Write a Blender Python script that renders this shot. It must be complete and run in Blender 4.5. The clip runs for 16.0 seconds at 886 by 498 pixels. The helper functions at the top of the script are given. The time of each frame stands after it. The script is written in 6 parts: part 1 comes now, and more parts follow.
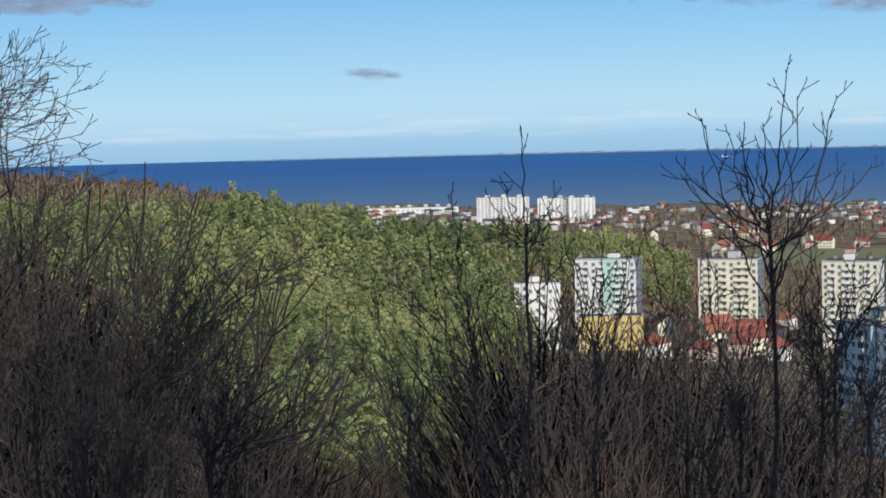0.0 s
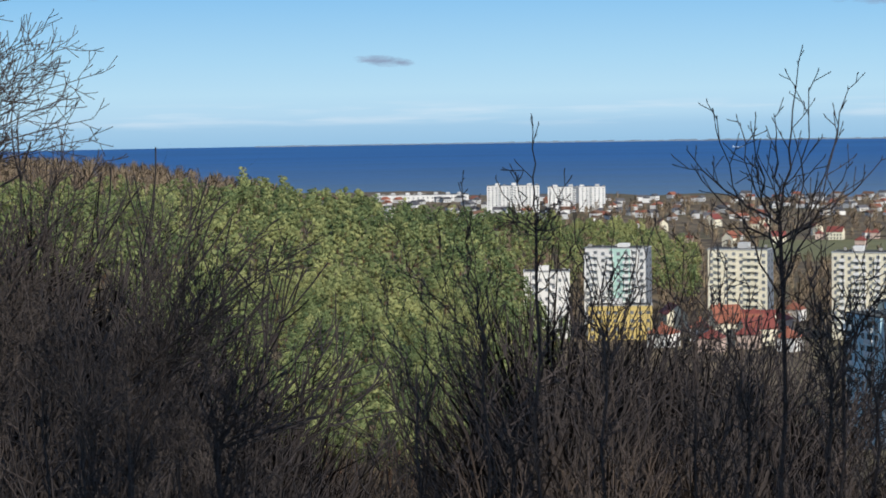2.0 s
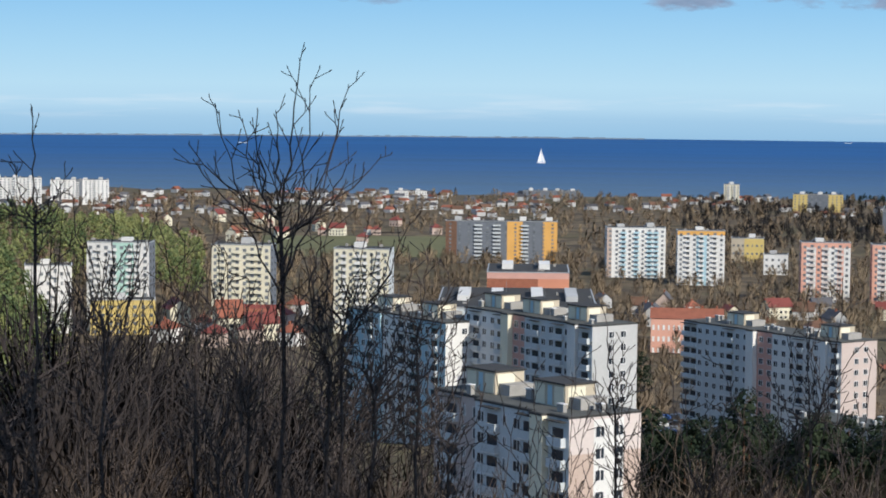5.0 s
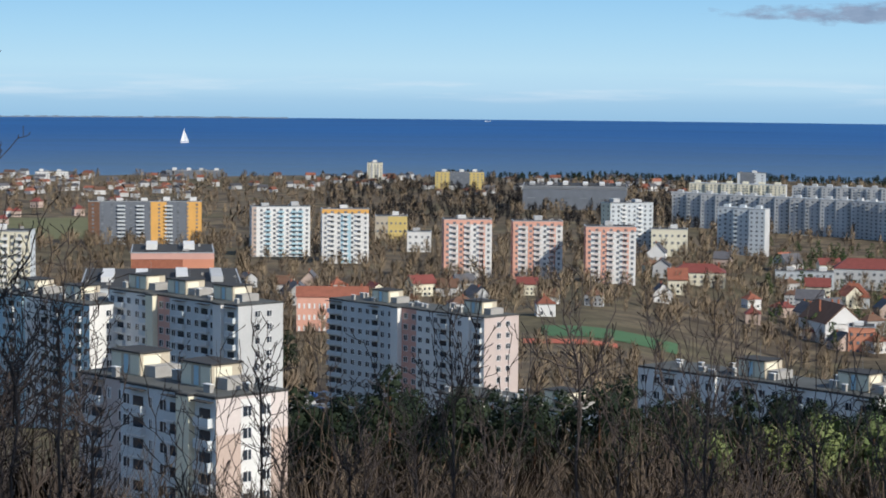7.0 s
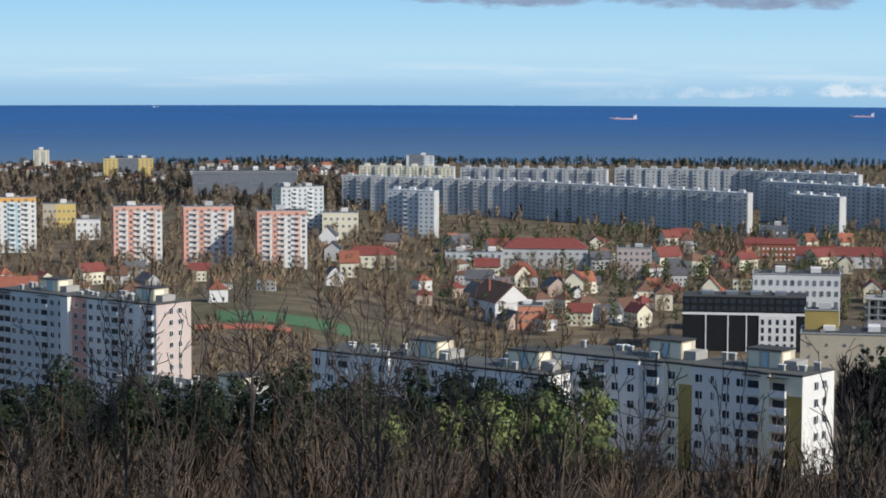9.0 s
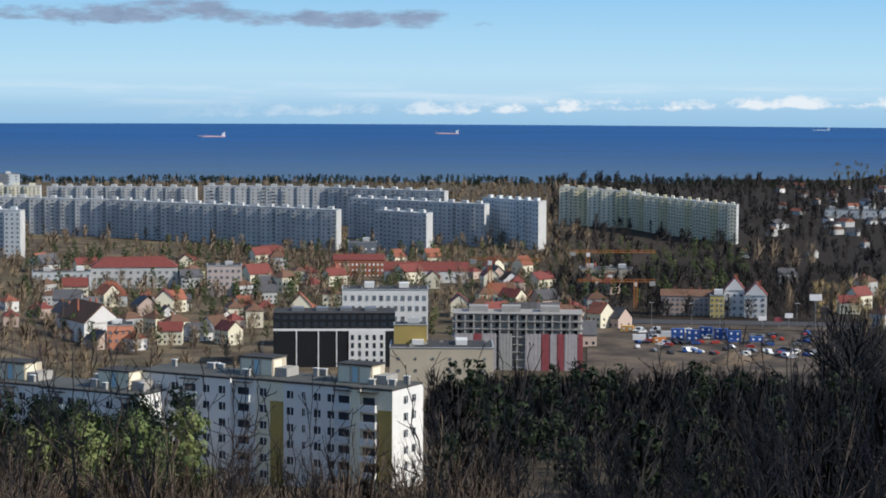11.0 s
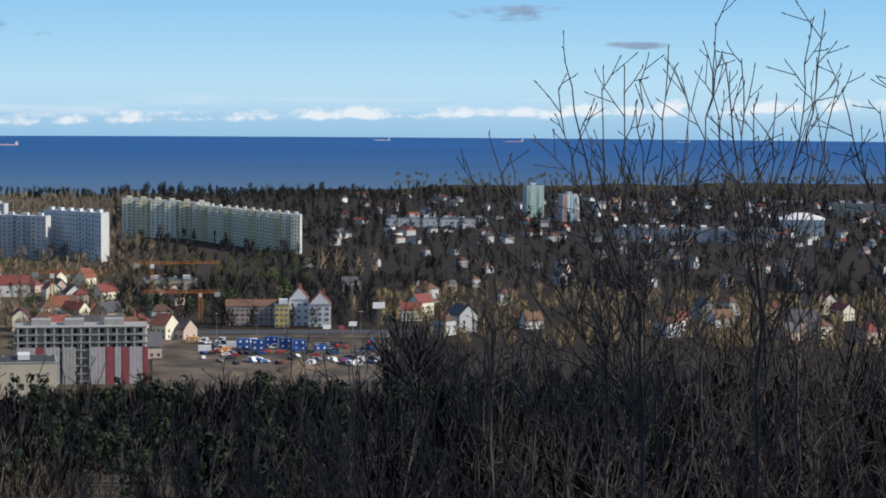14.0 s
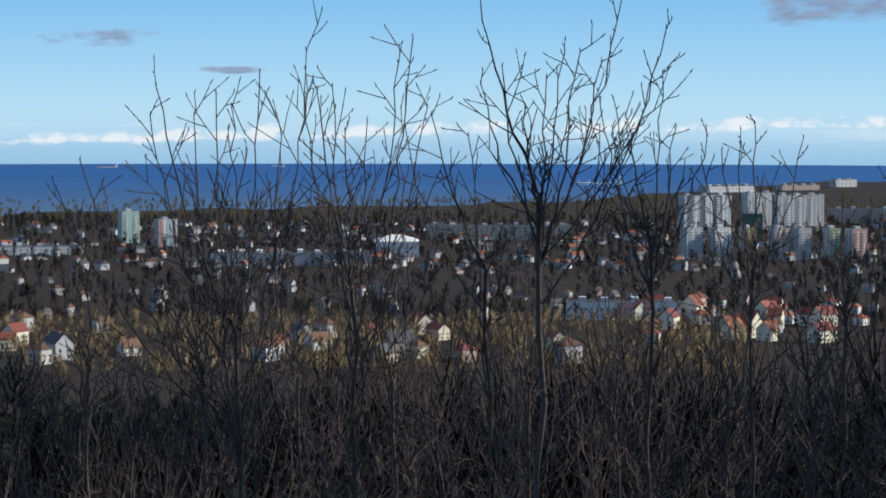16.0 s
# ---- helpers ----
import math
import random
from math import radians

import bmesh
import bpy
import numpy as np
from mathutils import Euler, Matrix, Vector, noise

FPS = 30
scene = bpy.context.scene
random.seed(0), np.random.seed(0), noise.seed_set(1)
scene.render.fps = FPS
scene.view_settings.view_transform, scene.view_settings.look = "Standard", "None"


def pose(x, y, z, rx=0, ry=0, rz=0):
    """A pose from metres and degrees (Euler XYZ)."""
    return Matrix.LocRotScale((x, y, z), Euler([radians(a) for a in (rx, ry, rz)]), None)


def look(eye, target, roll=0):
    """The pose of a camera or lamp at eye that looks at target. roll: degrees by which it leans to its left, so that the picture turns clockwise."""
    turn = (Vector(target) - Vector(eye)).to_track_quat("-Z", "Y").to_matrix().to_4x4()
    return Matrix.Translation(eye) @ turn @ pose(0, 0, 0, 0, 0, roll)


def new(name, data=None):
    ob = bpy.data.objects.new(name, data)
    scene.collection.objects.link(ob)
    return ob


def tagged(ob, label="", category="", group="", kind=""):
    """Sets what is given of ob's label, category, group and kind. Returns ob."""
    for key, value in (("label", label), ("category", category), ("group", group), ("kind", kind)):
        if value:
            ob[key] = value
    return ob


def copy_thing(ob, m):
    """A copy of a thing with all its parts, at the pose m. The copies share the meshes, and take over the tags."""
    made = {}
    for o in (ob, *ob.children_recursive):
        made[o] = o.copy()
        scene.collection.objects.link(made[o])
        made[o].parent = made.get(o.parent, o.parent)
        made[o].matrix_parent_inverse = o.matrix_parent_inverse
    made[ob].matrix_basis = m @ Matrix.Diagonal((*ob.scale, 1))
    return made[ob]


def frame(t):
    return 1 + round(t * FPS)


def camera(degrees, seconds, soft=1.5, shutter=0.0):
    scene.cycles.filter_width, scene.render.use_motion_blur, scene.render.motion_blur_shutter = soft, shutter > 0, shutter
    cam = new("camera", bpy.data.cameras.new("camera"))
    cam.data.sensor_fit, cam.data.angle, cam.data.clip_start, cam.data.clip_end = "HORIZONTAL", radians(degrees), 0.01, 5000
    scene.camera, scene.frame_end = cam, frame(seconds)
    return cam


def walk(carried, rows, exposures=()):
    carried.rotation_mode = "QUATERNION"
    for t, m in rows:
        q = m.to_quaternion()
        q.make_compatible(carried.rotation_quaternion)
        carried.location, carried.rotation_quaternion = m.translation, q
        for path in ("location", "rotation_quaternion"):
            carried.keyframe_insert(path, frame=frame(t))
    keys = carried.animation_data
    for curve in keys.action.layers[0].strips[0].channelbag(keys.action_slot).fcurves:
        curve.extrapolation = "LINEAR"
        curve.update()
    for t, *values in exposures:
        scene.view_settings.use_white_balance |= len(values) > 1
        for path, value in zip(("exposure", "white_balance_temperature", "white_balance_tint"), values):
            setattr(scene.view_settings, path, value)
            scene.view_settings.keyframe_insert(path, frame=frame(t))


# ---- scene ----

EYE = (0.0, 0.0, 129.0)
# seconds, heading (clockwise from +y), pitch, roll in degrees
FOV = 21.86
ROWS = [
    (0.0, 12.89, -3.82, -1.40),
    (0.5, 11.23, -3.92, -1.67),
    (1.0, 10.30, -3.69, -1.60),
    (1.5, 10.25, -3.80, -1.46),
    (2.0, 12.64, -4.12, -0.89),
    (2.5, 16.20, -3.75, -0.30),
    (3.0, 18.22, -3.64, 0.07),
    (3.5, 20.03, -3.79, 0.44),
    (3.7, 20.88, -3.81, 0.63),
    (5.8, 27.77, -4.40, 0.36),
    (6.0, 28.68, -4.36, 0.44),
    (6.5, 31.34, -4.59, 0.85),
    (7.0, 33.90, -4.73, 0.52),
    (7.5, 36.72, -4.67, 0.07),
    (8.0, 39.29, -4.88, 0.23),
    (8.2, 39.97, -4.94, 0.09),
    (10.3, 47.35, -4.82, 0.50),
    (10.5, 48.69, -4.73, 0.33),
    (11.0, 52.37, -4.60, 0.31),
    (11.5, 55.20, -4.63, 0.45),
    (12.0, 56.66, -4.60, 0.85),
    (12.5, 58.07, -4.54, 0.90),
    (13.0, 59.87, -4.30, 0.86),
    (13.5, 61.35, -4.23, 0.61),
    (14.0, 63.25, -4.27, 0.41),
    (14.5, 65.92, -4.44, 0.26),
    (15.0, 69.51, -4.21, 0.19),
    (15.5, 72.08, -3.70, 0.32),
    (16.0, 73.31, -3.62, 0.10),
]

cam = camera(FOV, 16.0, soft=1.8)


def stance(t, yaw, pitch, roll):
    """The phone turns about the holder: a few centimetres of drift only."""
    a = radians(yaw)
    x, y = EYE[0] + 0.05 * math.sin(a), EYE[1] + 0.05 * math.cos(a)
    return pose(x, y, EYE[2], 90 + pitch, 0, -yaw) @ pose(0, 0, 0, 0, 0, roll)


walk(cam, [(r[0], stance(*r)) for r in ROWS])

# ---- light ----
SUN_AZ, SUN_EL = 164.0, 33.0
scene.view_settings.exposure = 0.0


def sun_lamp():
    d = bpy.data.lights.new("sun", "SUN")
    d.energy, d.angle, d.color = 4.4, radians(0.6), (1.0, 0.93, 0.82)
    ob = new("sun", d)
    a, e = radians(SUN_AZ), radians(SUN_EL)
    way = Vector((math.sin(a) * math.cos(e), math.cos(a) * math.cos(e), math.sin(e)))
    ob.matrix_world = look(way * 300 + Vector((0, 0, 129)), (0, 0, 129))


sun_lamp()


class Nodes:
    """Short hand for a node tree."""

    def __init__(self, tree):
        self.t = tree
        tree.nodes.clear()

    def add(self, kind, inputs=None, operation="", clamp=False, blend=""):
        n = self.t.nodes.new(kind)
        if operation:
            n.operation = operation
        if clamp:
            n.use_clamp = True
        if blend:
            n.data_type, n.blend_type = "RGBA", blend
        for k, v in (inputs or {}).items():
            if isinstance(v, bpy.types.NodeSocket):
                self.t.links.new(v, n.inputs[k])
            else:
                n.inputs[k].default_value = v
        return n

    def math(self, op, a, b=0.0, c=0.0, clamp=False):
        n = self.add("ShaderNodeMath", {0: a, 1: b, 2: c}, operation=op, clamp=clamp)
        return n.outputs[0]

    def ramp(self, fac, stops):
        n = self.add("ShaderNodeValToRGB", {"Fac": fac})
        e = n.color_ramp.elements
        while len(e) < len(stops):
            e.new(0.5)
        for el, (p, c) in zip(e, stops):
            el.position, el.color = p, (*c, 1)
        return n.outputs["Color"]

    def mix(self, fac, a, b, blend="MIX"):
        n = self.add("ShaderNodeMix", blend=blend)
        if isinstance(fac, bpy.types.NodeSocket):
            self.t.links.new(fac, n.inputs[0])
        else:
            n.inputs[0].default_value = fac
        for key, v in ((6, a), (7, b)):
            if isinstance(v, bpy.types.NodeSocket):
                self.t.links.new(v, n.inputs[key])
            else:
                n.inputs[key].default_value = (*v, 1)
        return n.outputs[2]

    def noise(self, vec, scale, detail=4.0, rough=0.55):
        return self.add("ShaderNodeTexNoise", {"Vector": vec, "Scale": scale, "Detail": detail, "Roughness": rough}).outputs["Fac"]


# clouds: heading, elevation (degrees), half width, half height, strength
GREY_CLOUDS = [
    (3.4, 2.50, 2.4, 0.24, 1.0), (11.2, 0.58, 0.62, 0.13, 0.9), (21.5, 2.40, 3.6, 0.28, 1.0), (23.6, 2.05, 1.2, 0.2, 1.0),
    (31.0, 1.98, 1.0, 0.26, 1.0), (36.0, 1.95, 3.0, 0.2, 0.9), (45.0, 1.25, 3.4, 0.26, 1.0), (50.0, 1.12, 2.7, 0.2, 1.0),
    (42.0, 1.10, 0.6, 0.08, 0.9), (64.9, 1.62, 1.1, 0.18, 0.9), (68.0, 0.84, 0.85, 0.08, 1.0), (82.8, 2.35, 1.9, 0.3, 1.0),
]


def make_world():
    w = bpy.data.worlds.new("sky")
    scene.world = w
    w.use_nodes = True
    n = Nodes(w.node_tree)
    way = n.add("ShaderNodeTexCoord").outputs["Generated"]
    s = n.add("ShaderNodeSeparateXYZ", {0: way})
    az = n.math("DEGREES", n.math("ARCTAN2", s.outputs[0], s.outputs[1]))
    el = n.math("DEGREES", n.math("ARCSINE", s.outputs[2]))
    sky = n.add("ShaderNodeTexSky")
    sky.sky_type, sky.sun_disc, sky.sun_elevation, sky.sun_rotation = "NISHITA", False, radians(SUN_EL), radians(SUN_AZ)
    sky.altitude, sky.air_density, sky.dust_density, sky.ozone_density = 100, 1.0, 0.6, 1.2
    high = n.mix(1.0, sky.outputs["Color"], (0.15, 0.15, 0.15), "MULTIPLY")
    # the lowest degrees over the sea: pale at the horizon, a thin blue-grey veil, then clear blue
    t = n.math("MULTIPLY_ADD", el, 1 / 12.0, 2.0 / 12.0, clamp=True)
    low = n.ramp(t, [(0.03, (0.30, 0.53, 0.76)), (0.08, (0.37, 0.60, 0.81)), (0.105, (0.46, 0.69, 0.87)), (0.15, (0.48, 0.73, 0.90)),
                     (0.22, (0.40, 0.68, 0.90)), (0.36, (0.25, 0.55, 0.87)), (0.55, (0.18, 0.45, 0.80)), (1.0, (0.13, 0.33, 0.68))])
    up = n.math("MULTIPLY_ADD", el, 1 / 14.0, -0.5, clamp=True)
    col = n.mix(up, low, high)
    # thin bright streaks and a bank of small white clouds just over the horizon
    flat = n.add("ShaderNodeCombineXYZ", {0: n.math("MULTIPLY", az, 0.16), 1: n.math("MULTIPLY", el, 2.2), 2: 0.0}).outputs[0]
    streak = n.ramp(n.noise(flat, 1.3, 5), [(0.50, (0, 0, 0)), (0.68, (1, 1, 1))])
    band = n.ramp(n.math("MULTIPLY_ADD", el, 0.5, 0.75, clamp=True), [(0.18, (0, 0, 0)), (0.32, (1, 1, 1)), (0.46, (1, 1, 1)), (0.56, (0, 0, 0))])
    col = n.mix(n.math("MULTIPLY", n.mix(1.0, streak, band, "MULTIPLY"), 0.45), col, (0.74, 0.84, 0.93))
    puff = n.add("ShaderNodeCombineXYZ", {0: n.math("MULTIPLY", az, 1.0), 1: n.math("MULTIPLY", el, 1.7), 2: 3.0}).outputs[0]
    pn = n.noise(puff, 0.95, 6, 0.62)
    grow = n.math("MULTIPLY_ADD", az, 1 / 38.0, -45 / 38.0, clamp=True)
    # the tops rise towards the right
    top = n.math("MULTIPLY_ADD", grow, 0.80, -1.02)
    hgt = n.math("SUBTRACT", el, top)
    window = n.ramp(n.math("MULTIPLY_ADD", hgt, 0.8, 0.6, clamp=True), [(0.18, (0, 0, 0)), (0.36, (1, 1, 1)), (0.50, (0.8, 0.8, 0.8)), (0.75, (0, 0, 0))])
    pm = n.math("MULTIPLY", pn, n.math("MULTIPLY_ADD", window, 0.55, 0.45))
    mask = n.ramp(pm, [(0.425, (0, 0, 0)), (0.54, (1, 1, 1))])
    mask = n.math("MULTIPLY", mask, n.math("MULTIPLY", grow, 4.0, clamp=True))
    col = n.mix(n.math("MULTIPLY", mask, 0.85), col, (0.86, 0.90, 0.94))
    # grey fair-weather clouds with ragged edges
    rag = n.add("ShaderNodeCombineXYZ", {0: n.math("MULTIPLY", az, 0.8), 1: n.math("MULTIPLY", el, 2.4), 2: 7.0}).outputs[0]
    rn = n.noise(rag, 1.0, 6, 0.6)
    total = None
    for a, e, wa, he, k in GREY_CLOUDS:
        dx = n.math("MULTIPLY", n.math("SUBTRACT", az, a), 1 / wa)
        dy = n.math("MULTIPLY", n.math("SUBTRACT", el, e), 1 / he)
        r2 = n.math("ADD", n.math("MULTIPLY", dx, dx), n.math("MULTIPLY", dy, dy))
        m = n.math("MULTIPLY", n.math("SUBTRACT", 1.0, n.math("MULTIPLY", r2, 0.38)), k)
        total = m if total is None else n.math("MAXIMUM", total, m)
    total = n.math("ADD", total, n.math("MULTIPLY_ADD", rn, 2.6, -1.3))
    gm = n.ramp(total, [(0.45, (0, 0, 0)), (0.95, (1, 1, 1))])
    shade = n.mix(n.noise(rag, 2.3, 5), (0.15, 0.20, 0.32), (0.36, 0.44, 0.60))
    col = n.mix(n.math("MULTIPLY", gm, 0.85), col, shade)
    bg = n.add("ShaderNodeBackground", {"Color": col, "Strength": 1.0})
    out = n.add("ShaderNodeOutputWorld", {"Surface": bg.outputs[0]})


make_world()

# ---- materials ----
MATS = {}


def surface(name, color, rough=0.8, var=0.25, scale=0.5, fine=6.0, bump=0.0, metal=0.0, tint=None, rand=0.0, spec=0.3, object_space=False):
    """A plain surface with coarse stains and fine grain, at real size."""
    m = bpy.data.materials.new(name)
    m.use_nodes = True
    n = Nodes(m.node_tree)
    if object_space:
        vec = n.add("ShaderNodeTexCoord").outputs["Object"]
    else:
        vec = n.add("ShaderNodeNewGeometry").outputs["Position"]
    big, small = n.noise(vec, scale, 5), n.noise(vec, fine, 4)
    c2 = tint if tint else tuple(c * 0.6 for c in color)
    f1 = n.ramp(big, [(0.35, (0, 0, 0)), (0.65, (1, 1, 1))])
    col = n.mix(n.math("MULTIPLY", f1, var * 1.6, clamp=True), color, c2)
    grain = n.math("MULTIPLY_ADD", small, var * 1.2, 1.0 - var * 0.6)
    col = n.mix(1.0, col, n.add("ShaderNodeCombineColor", {0: grain, 1: grain, 2: grain}).outputs[0], "MULTIPLY")
    if rand:
        rnd = n.add("ShaderNodeObjectInfo").outputs["Random"]
        isl = n.add("ShaderNodeNewGeometry").outputs["Random Per Island"]
        v = n.math("MULTIPLY_ADD", n.math("FRACT", n.math("ADD", rnd, isl)), 2 * rand, 1 - rand)
        col = n.mix(1.0, col, n.add("ShaderNodeCombineColor", {0: v, 1: v, 2: v}).outputs[0], "MULTIPLY")
    p = n.add("ShaderNodeBsdfPrincipled", {"Base Color": col, "Roughness": rough, "Metallic": metal, "Specular IOR Level": spec})
    if bump:
        b = n.add("ShaderNodeBump", {"Height": small, "Strength": bump, "Distance": 0.1})
        m.node_tree.links.new(b.outputs[0], p.inputs["Normal"])
    n.add("ShaderNodeOutputMaterial", {"Surface": p.outputs[0]})
    MATS[name] = m
    return m


def mat(name):
    return MATS[name]


def foliage(name, a, b, c, speckle=0.3):
    """Needles and twigs: colour changes from clump to clump and from tree to tree."""
    m = bpy.data.materials.new(name)
    m.use_nodes = True
    n = Nodes(m.node_tree)
    g = n.add("ShaderNodeNewGeometry")
    tree = n.noise(g.outputs["Position"], 0.13, 2)
    patch = n.noise(g.outputs["Position"], 0.012, 3)
    col = n.ramp(n.math("ADD", n.math("MULTIPLY", tree, 0.6), n.math("MULTIPLY", patch, 0.4)), [(0.40, a), (0.5, b), (0.60, c)])
    v = n.math("MULTIPLY_ADD", g.outputs["Random Per Island"], speckle, 1.0 - speckle / 2)
    col = n.mix(1.0, col, n.add("ShaderNodeCombineColor", {0: v, 1: v, 2: v}).outputs[0], "MULTIPLY")
    p = n.add("ShaderNodeBsdfPrincipled", {"Base Color": col, "Roughness": 0.75, "Specular IOR Level": 0.15})
    n.add("ShaderNodeOutputMaterial", {"Surface": p.outputs[0]})
    MATS[name] = m


foliage("pine_needles", (0.070, 0.105, 0.046), (0.155, 0.190, 0.078), (0.285, 0.30, 0.12), 0.3)
# green of the garden conifers, lowered to hold the cloud shade
foliage("shaded_garden_needles", (0.045, 0.068, 0.028), (0.075, 0.10, 0.04), (0.12, 0.14, 0.055), 0.4)
# near-black needles: shade is put into the colour
foliage("shaded_needles", (0.010, 0.018, 0.011), (0.017, 0.027, 0.014), (0.027, 0.038, 0.019))
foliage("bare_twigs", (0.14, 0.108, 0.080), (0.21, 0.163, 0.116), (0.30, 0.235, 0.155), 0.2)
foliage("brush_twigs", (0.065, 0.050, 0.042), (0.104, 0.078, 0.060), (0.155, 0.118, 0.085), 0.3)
# twigs of the slope woods, with cloud shade put into the colour
foliage("shaded_twigs", (0.011, 0.0112, 0.0135), (0.017, 0.0168, 0.0195), (0.027, 0.0255, 0.0275))
# thicket twigs made dark for the shade round the lookout
foliage("shaded_thicket_twigs", (0.031, 0.0265, 0.0265), (0.048, 0.040, 0.0385), (0.072, 0.059, 0.054))
# pines before the flats: needle green dimmed for cloud shade
foliage("shaded_yard_needles", (0.060, 0.092, 0.036), (0.105, 0.14, 0.052), (0.175, 0.20, 0.075), 0.35)
# a darker twig copy: the suburb's cloud shade is in the colour
foliage("shaded_suburb_twigs", (0.015, 0.0155, 0.018), (0.026, 0.025, 0.027), (0.048, 0.043, 0.040), 0.2)
# tan twigs with the sun behind the slope put into the colour
foliage("sunlit_tan_twigs", (0.17, 0.13, 0.085), (0.26, 0.20, 0.115), (0.36, 0.29, 0.15), 0.25)
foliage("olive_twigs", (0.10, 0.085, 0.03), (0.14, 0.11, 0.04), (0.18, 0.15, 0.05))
surface("hazy_land", (0.20, 0.25, 0.30), 0.9, 0.3, 0.02, 0.2)
surface("bark", (0.100, 0.080, 0.073), 0.9, 0.5, 2.0, 30.0, 0.4)
# bark copy darkened for the shade on the left tree and thicket
surface("shaded_bark", (0.078, 0.065, 0.061), 0.9, 0.5, 2.0, 30.0, 0.4)
surface("birch_bark", (0.105, 0.086, 0.080), 0.9, 0.5, 2.0, 30.0, 0.4)
surface("pine_bark", (0.13, 0.07, 0.04), 0.9, 0.4, 1.0, 12.0)
surface("panel_white", (0.72, 0.72, 0.70), 0.85, 0.14, 0.15, 2.0, rand=0.04)
surface("panel_grey", (0.50, 0.51, 0.51), 0.85, 0.16, 0.15, 2.0, rand=0.04)
surface("panel_cool", (0.56, 0.60, 0.62), 0.85, 0.14, 0.15, 2.0, rand=0.05)
surface("panel_dark", (0.16, 0.18, 0.21), 0.7, 0.2, 0.15, 2.0)
surface("panel_cream", (0.74, 0.70, 0.55), 0.85, 0.12, 0.15, 2.0, rand=0.04)
surface("panel_yellow", (0.62, 0.48, 0.18), 0.85, 0.14, 0.15, 2.0)
surface("panel_ochre", (0.38, 0.29, 0.10), 0.85, 0.14, 0.15, 2.0)
surface("panel_orange", (0.72, 0.40, 0.12), 0.85, 0.12, 0.15, 2.0)
surface("panel_coral", (0.62, 0.27, 0.17), 0.85, 0.14, 0.15, 2.0)
surface("panel_blush", (0.64, 0.57, 0.54), 0.85, 0.14, 0.15, 2.0)
surface("panel_pink", (0.52, 0.44, 0.41), 0.85, 0.14, 0.15, 2.0)
surface("panel_peach", (0.52, 0.41, 0.35), 0.85, 0.14, 0.15, 2.0)
surface("panel_rose", (0.62, 0.36, 0.30), 0.85, 0.14, 0.15, 2.0)
surface("panel_mint", (0.42, 0.62, 0.55), 0.85, 0.14, 0.15, 2.0)
surface("panel_aqua", (0.40, 0.58, 0.66), 0.85, 0.14, 0.15, 2.0)
surface("panel_green", (0.35, 0.42, 0.22), 0.85, 0.14, 0.15, 2.0)
surface("panel_straw", (0.66, 0.60, 0.38), 0.85, 0.12, 0.15, 2.0)
surface("panel_beige", (0.50, 0.44, 0.34), 0.85, 0.16, 0.15, 2.0)
surface("concrete", (0.36, 0.35, 0.33), 0.9, 0.25, 0.4, 4.0)
surface("bitumen", (0.055, 0.055, 0.055), 0.9, 0.3, 0.3, 3.0)
surface("roofing", (0.10, 0.105, 0.10), 0.9, 0.4, 0.2, 2.0)
surface("sheet_roof", (0.40, 0.42, 0.43), 0.5, 0.2, 0.1, 1.0)
surface("roof_tiles", (0.30, 0.11, 0.07), 0.8, 0.3, 0.4, 4.0, rand=0.25)
surface("roof_brown", (0.16, 0.09, 0.06), 0.8, 0.3, 0.4, 4.0, rand=0.25)
surface("roof_crimson", (0.21, 0.06, 0.05), 0.7, 0.25, 0.4, 4.0)
surface("brick", (0.34, 0.13, 0.08), 0.85, 0.25, 0.5, 6.0)
surface("glass_dark", (0.035, 0.045, 0.06), 0.12, 0.2, 0.4, 2.0, spec=0.6)
surface("glass_curtained", (0.17, 0.19, 0.21), 0.3, 0.25, 0.4, 2.0, rand=0.35, spec=0.4)
surface("facade_black", (0.016, 0.018, 0.021), 0.4, 0.3, 0.3, 2.0, spec=0.35)
surface("frame_white", (0.75, 0.75, 0.74), 0.5, 0.08, 0.5, 5.0)
surface("steel", (0.30, 0.31, 0.32), 0.45, 0.2, 0.5, 4.0, metal=0.6)
surface("crane_orange", (0.55, 0.20, 0.05), 0.6, 0.2, 0.5, 4.0)
surface("ship_red", (0.74, 0.48, 0.45), 0.6, 0.15, 0.05, 1.0)
surface("ship_white", (0.85, 0.85, 0.83), 0.5, 0.08, 0.05, 1.0)
surface("sail_white", (0.88, 0.88, 0.86), 0.7, 0.05, 0.1, 1.0)
surface("car_blue", (0.03, 0.09, 0.30), 0.35, 0.1, 0.5, 4.0)
surface("car_white", (0.75, 0.75, 0.75), 0.35, 0.08, 0.5, 4.0)
surface("car_dark", (0.03, 0.03, 0.035), 0.3, 0.1, 0.5, 4.0)
surface("car_red", (0.38, 0.04, 0.03), 0.35, 0.1, 0.5, 4.0)
surface("red_tarpaulin", (0.30, 0.075, 0.085), 0.7, 0.25, 0.4, 3.0)
surface("pale_tarpaulin", (0.42, 0.39, 0.39), 0.75, 0.25, 0.4, 3.0)
surface("green_netting", (0.04, 0.16, 0.12), 0.8, 0.25, 0.3, 3.0)
surface("sports_red", (0.45, 0.125, 0.075), 0.9, 0.15, 0.2, 2.0)
surface("meadow_grass", (0.15, 0.15, 0.07), 0.95, 0.3, 0.05, 1.0)
surface("panel_salmon", (0.70, 0.38, 0.29), 0.85, 0.14, 0.15, 2.0)
surface("sports_green", (0.07, 0.15, 0.065), 0.9, 0.25, 0.2, 2.0)
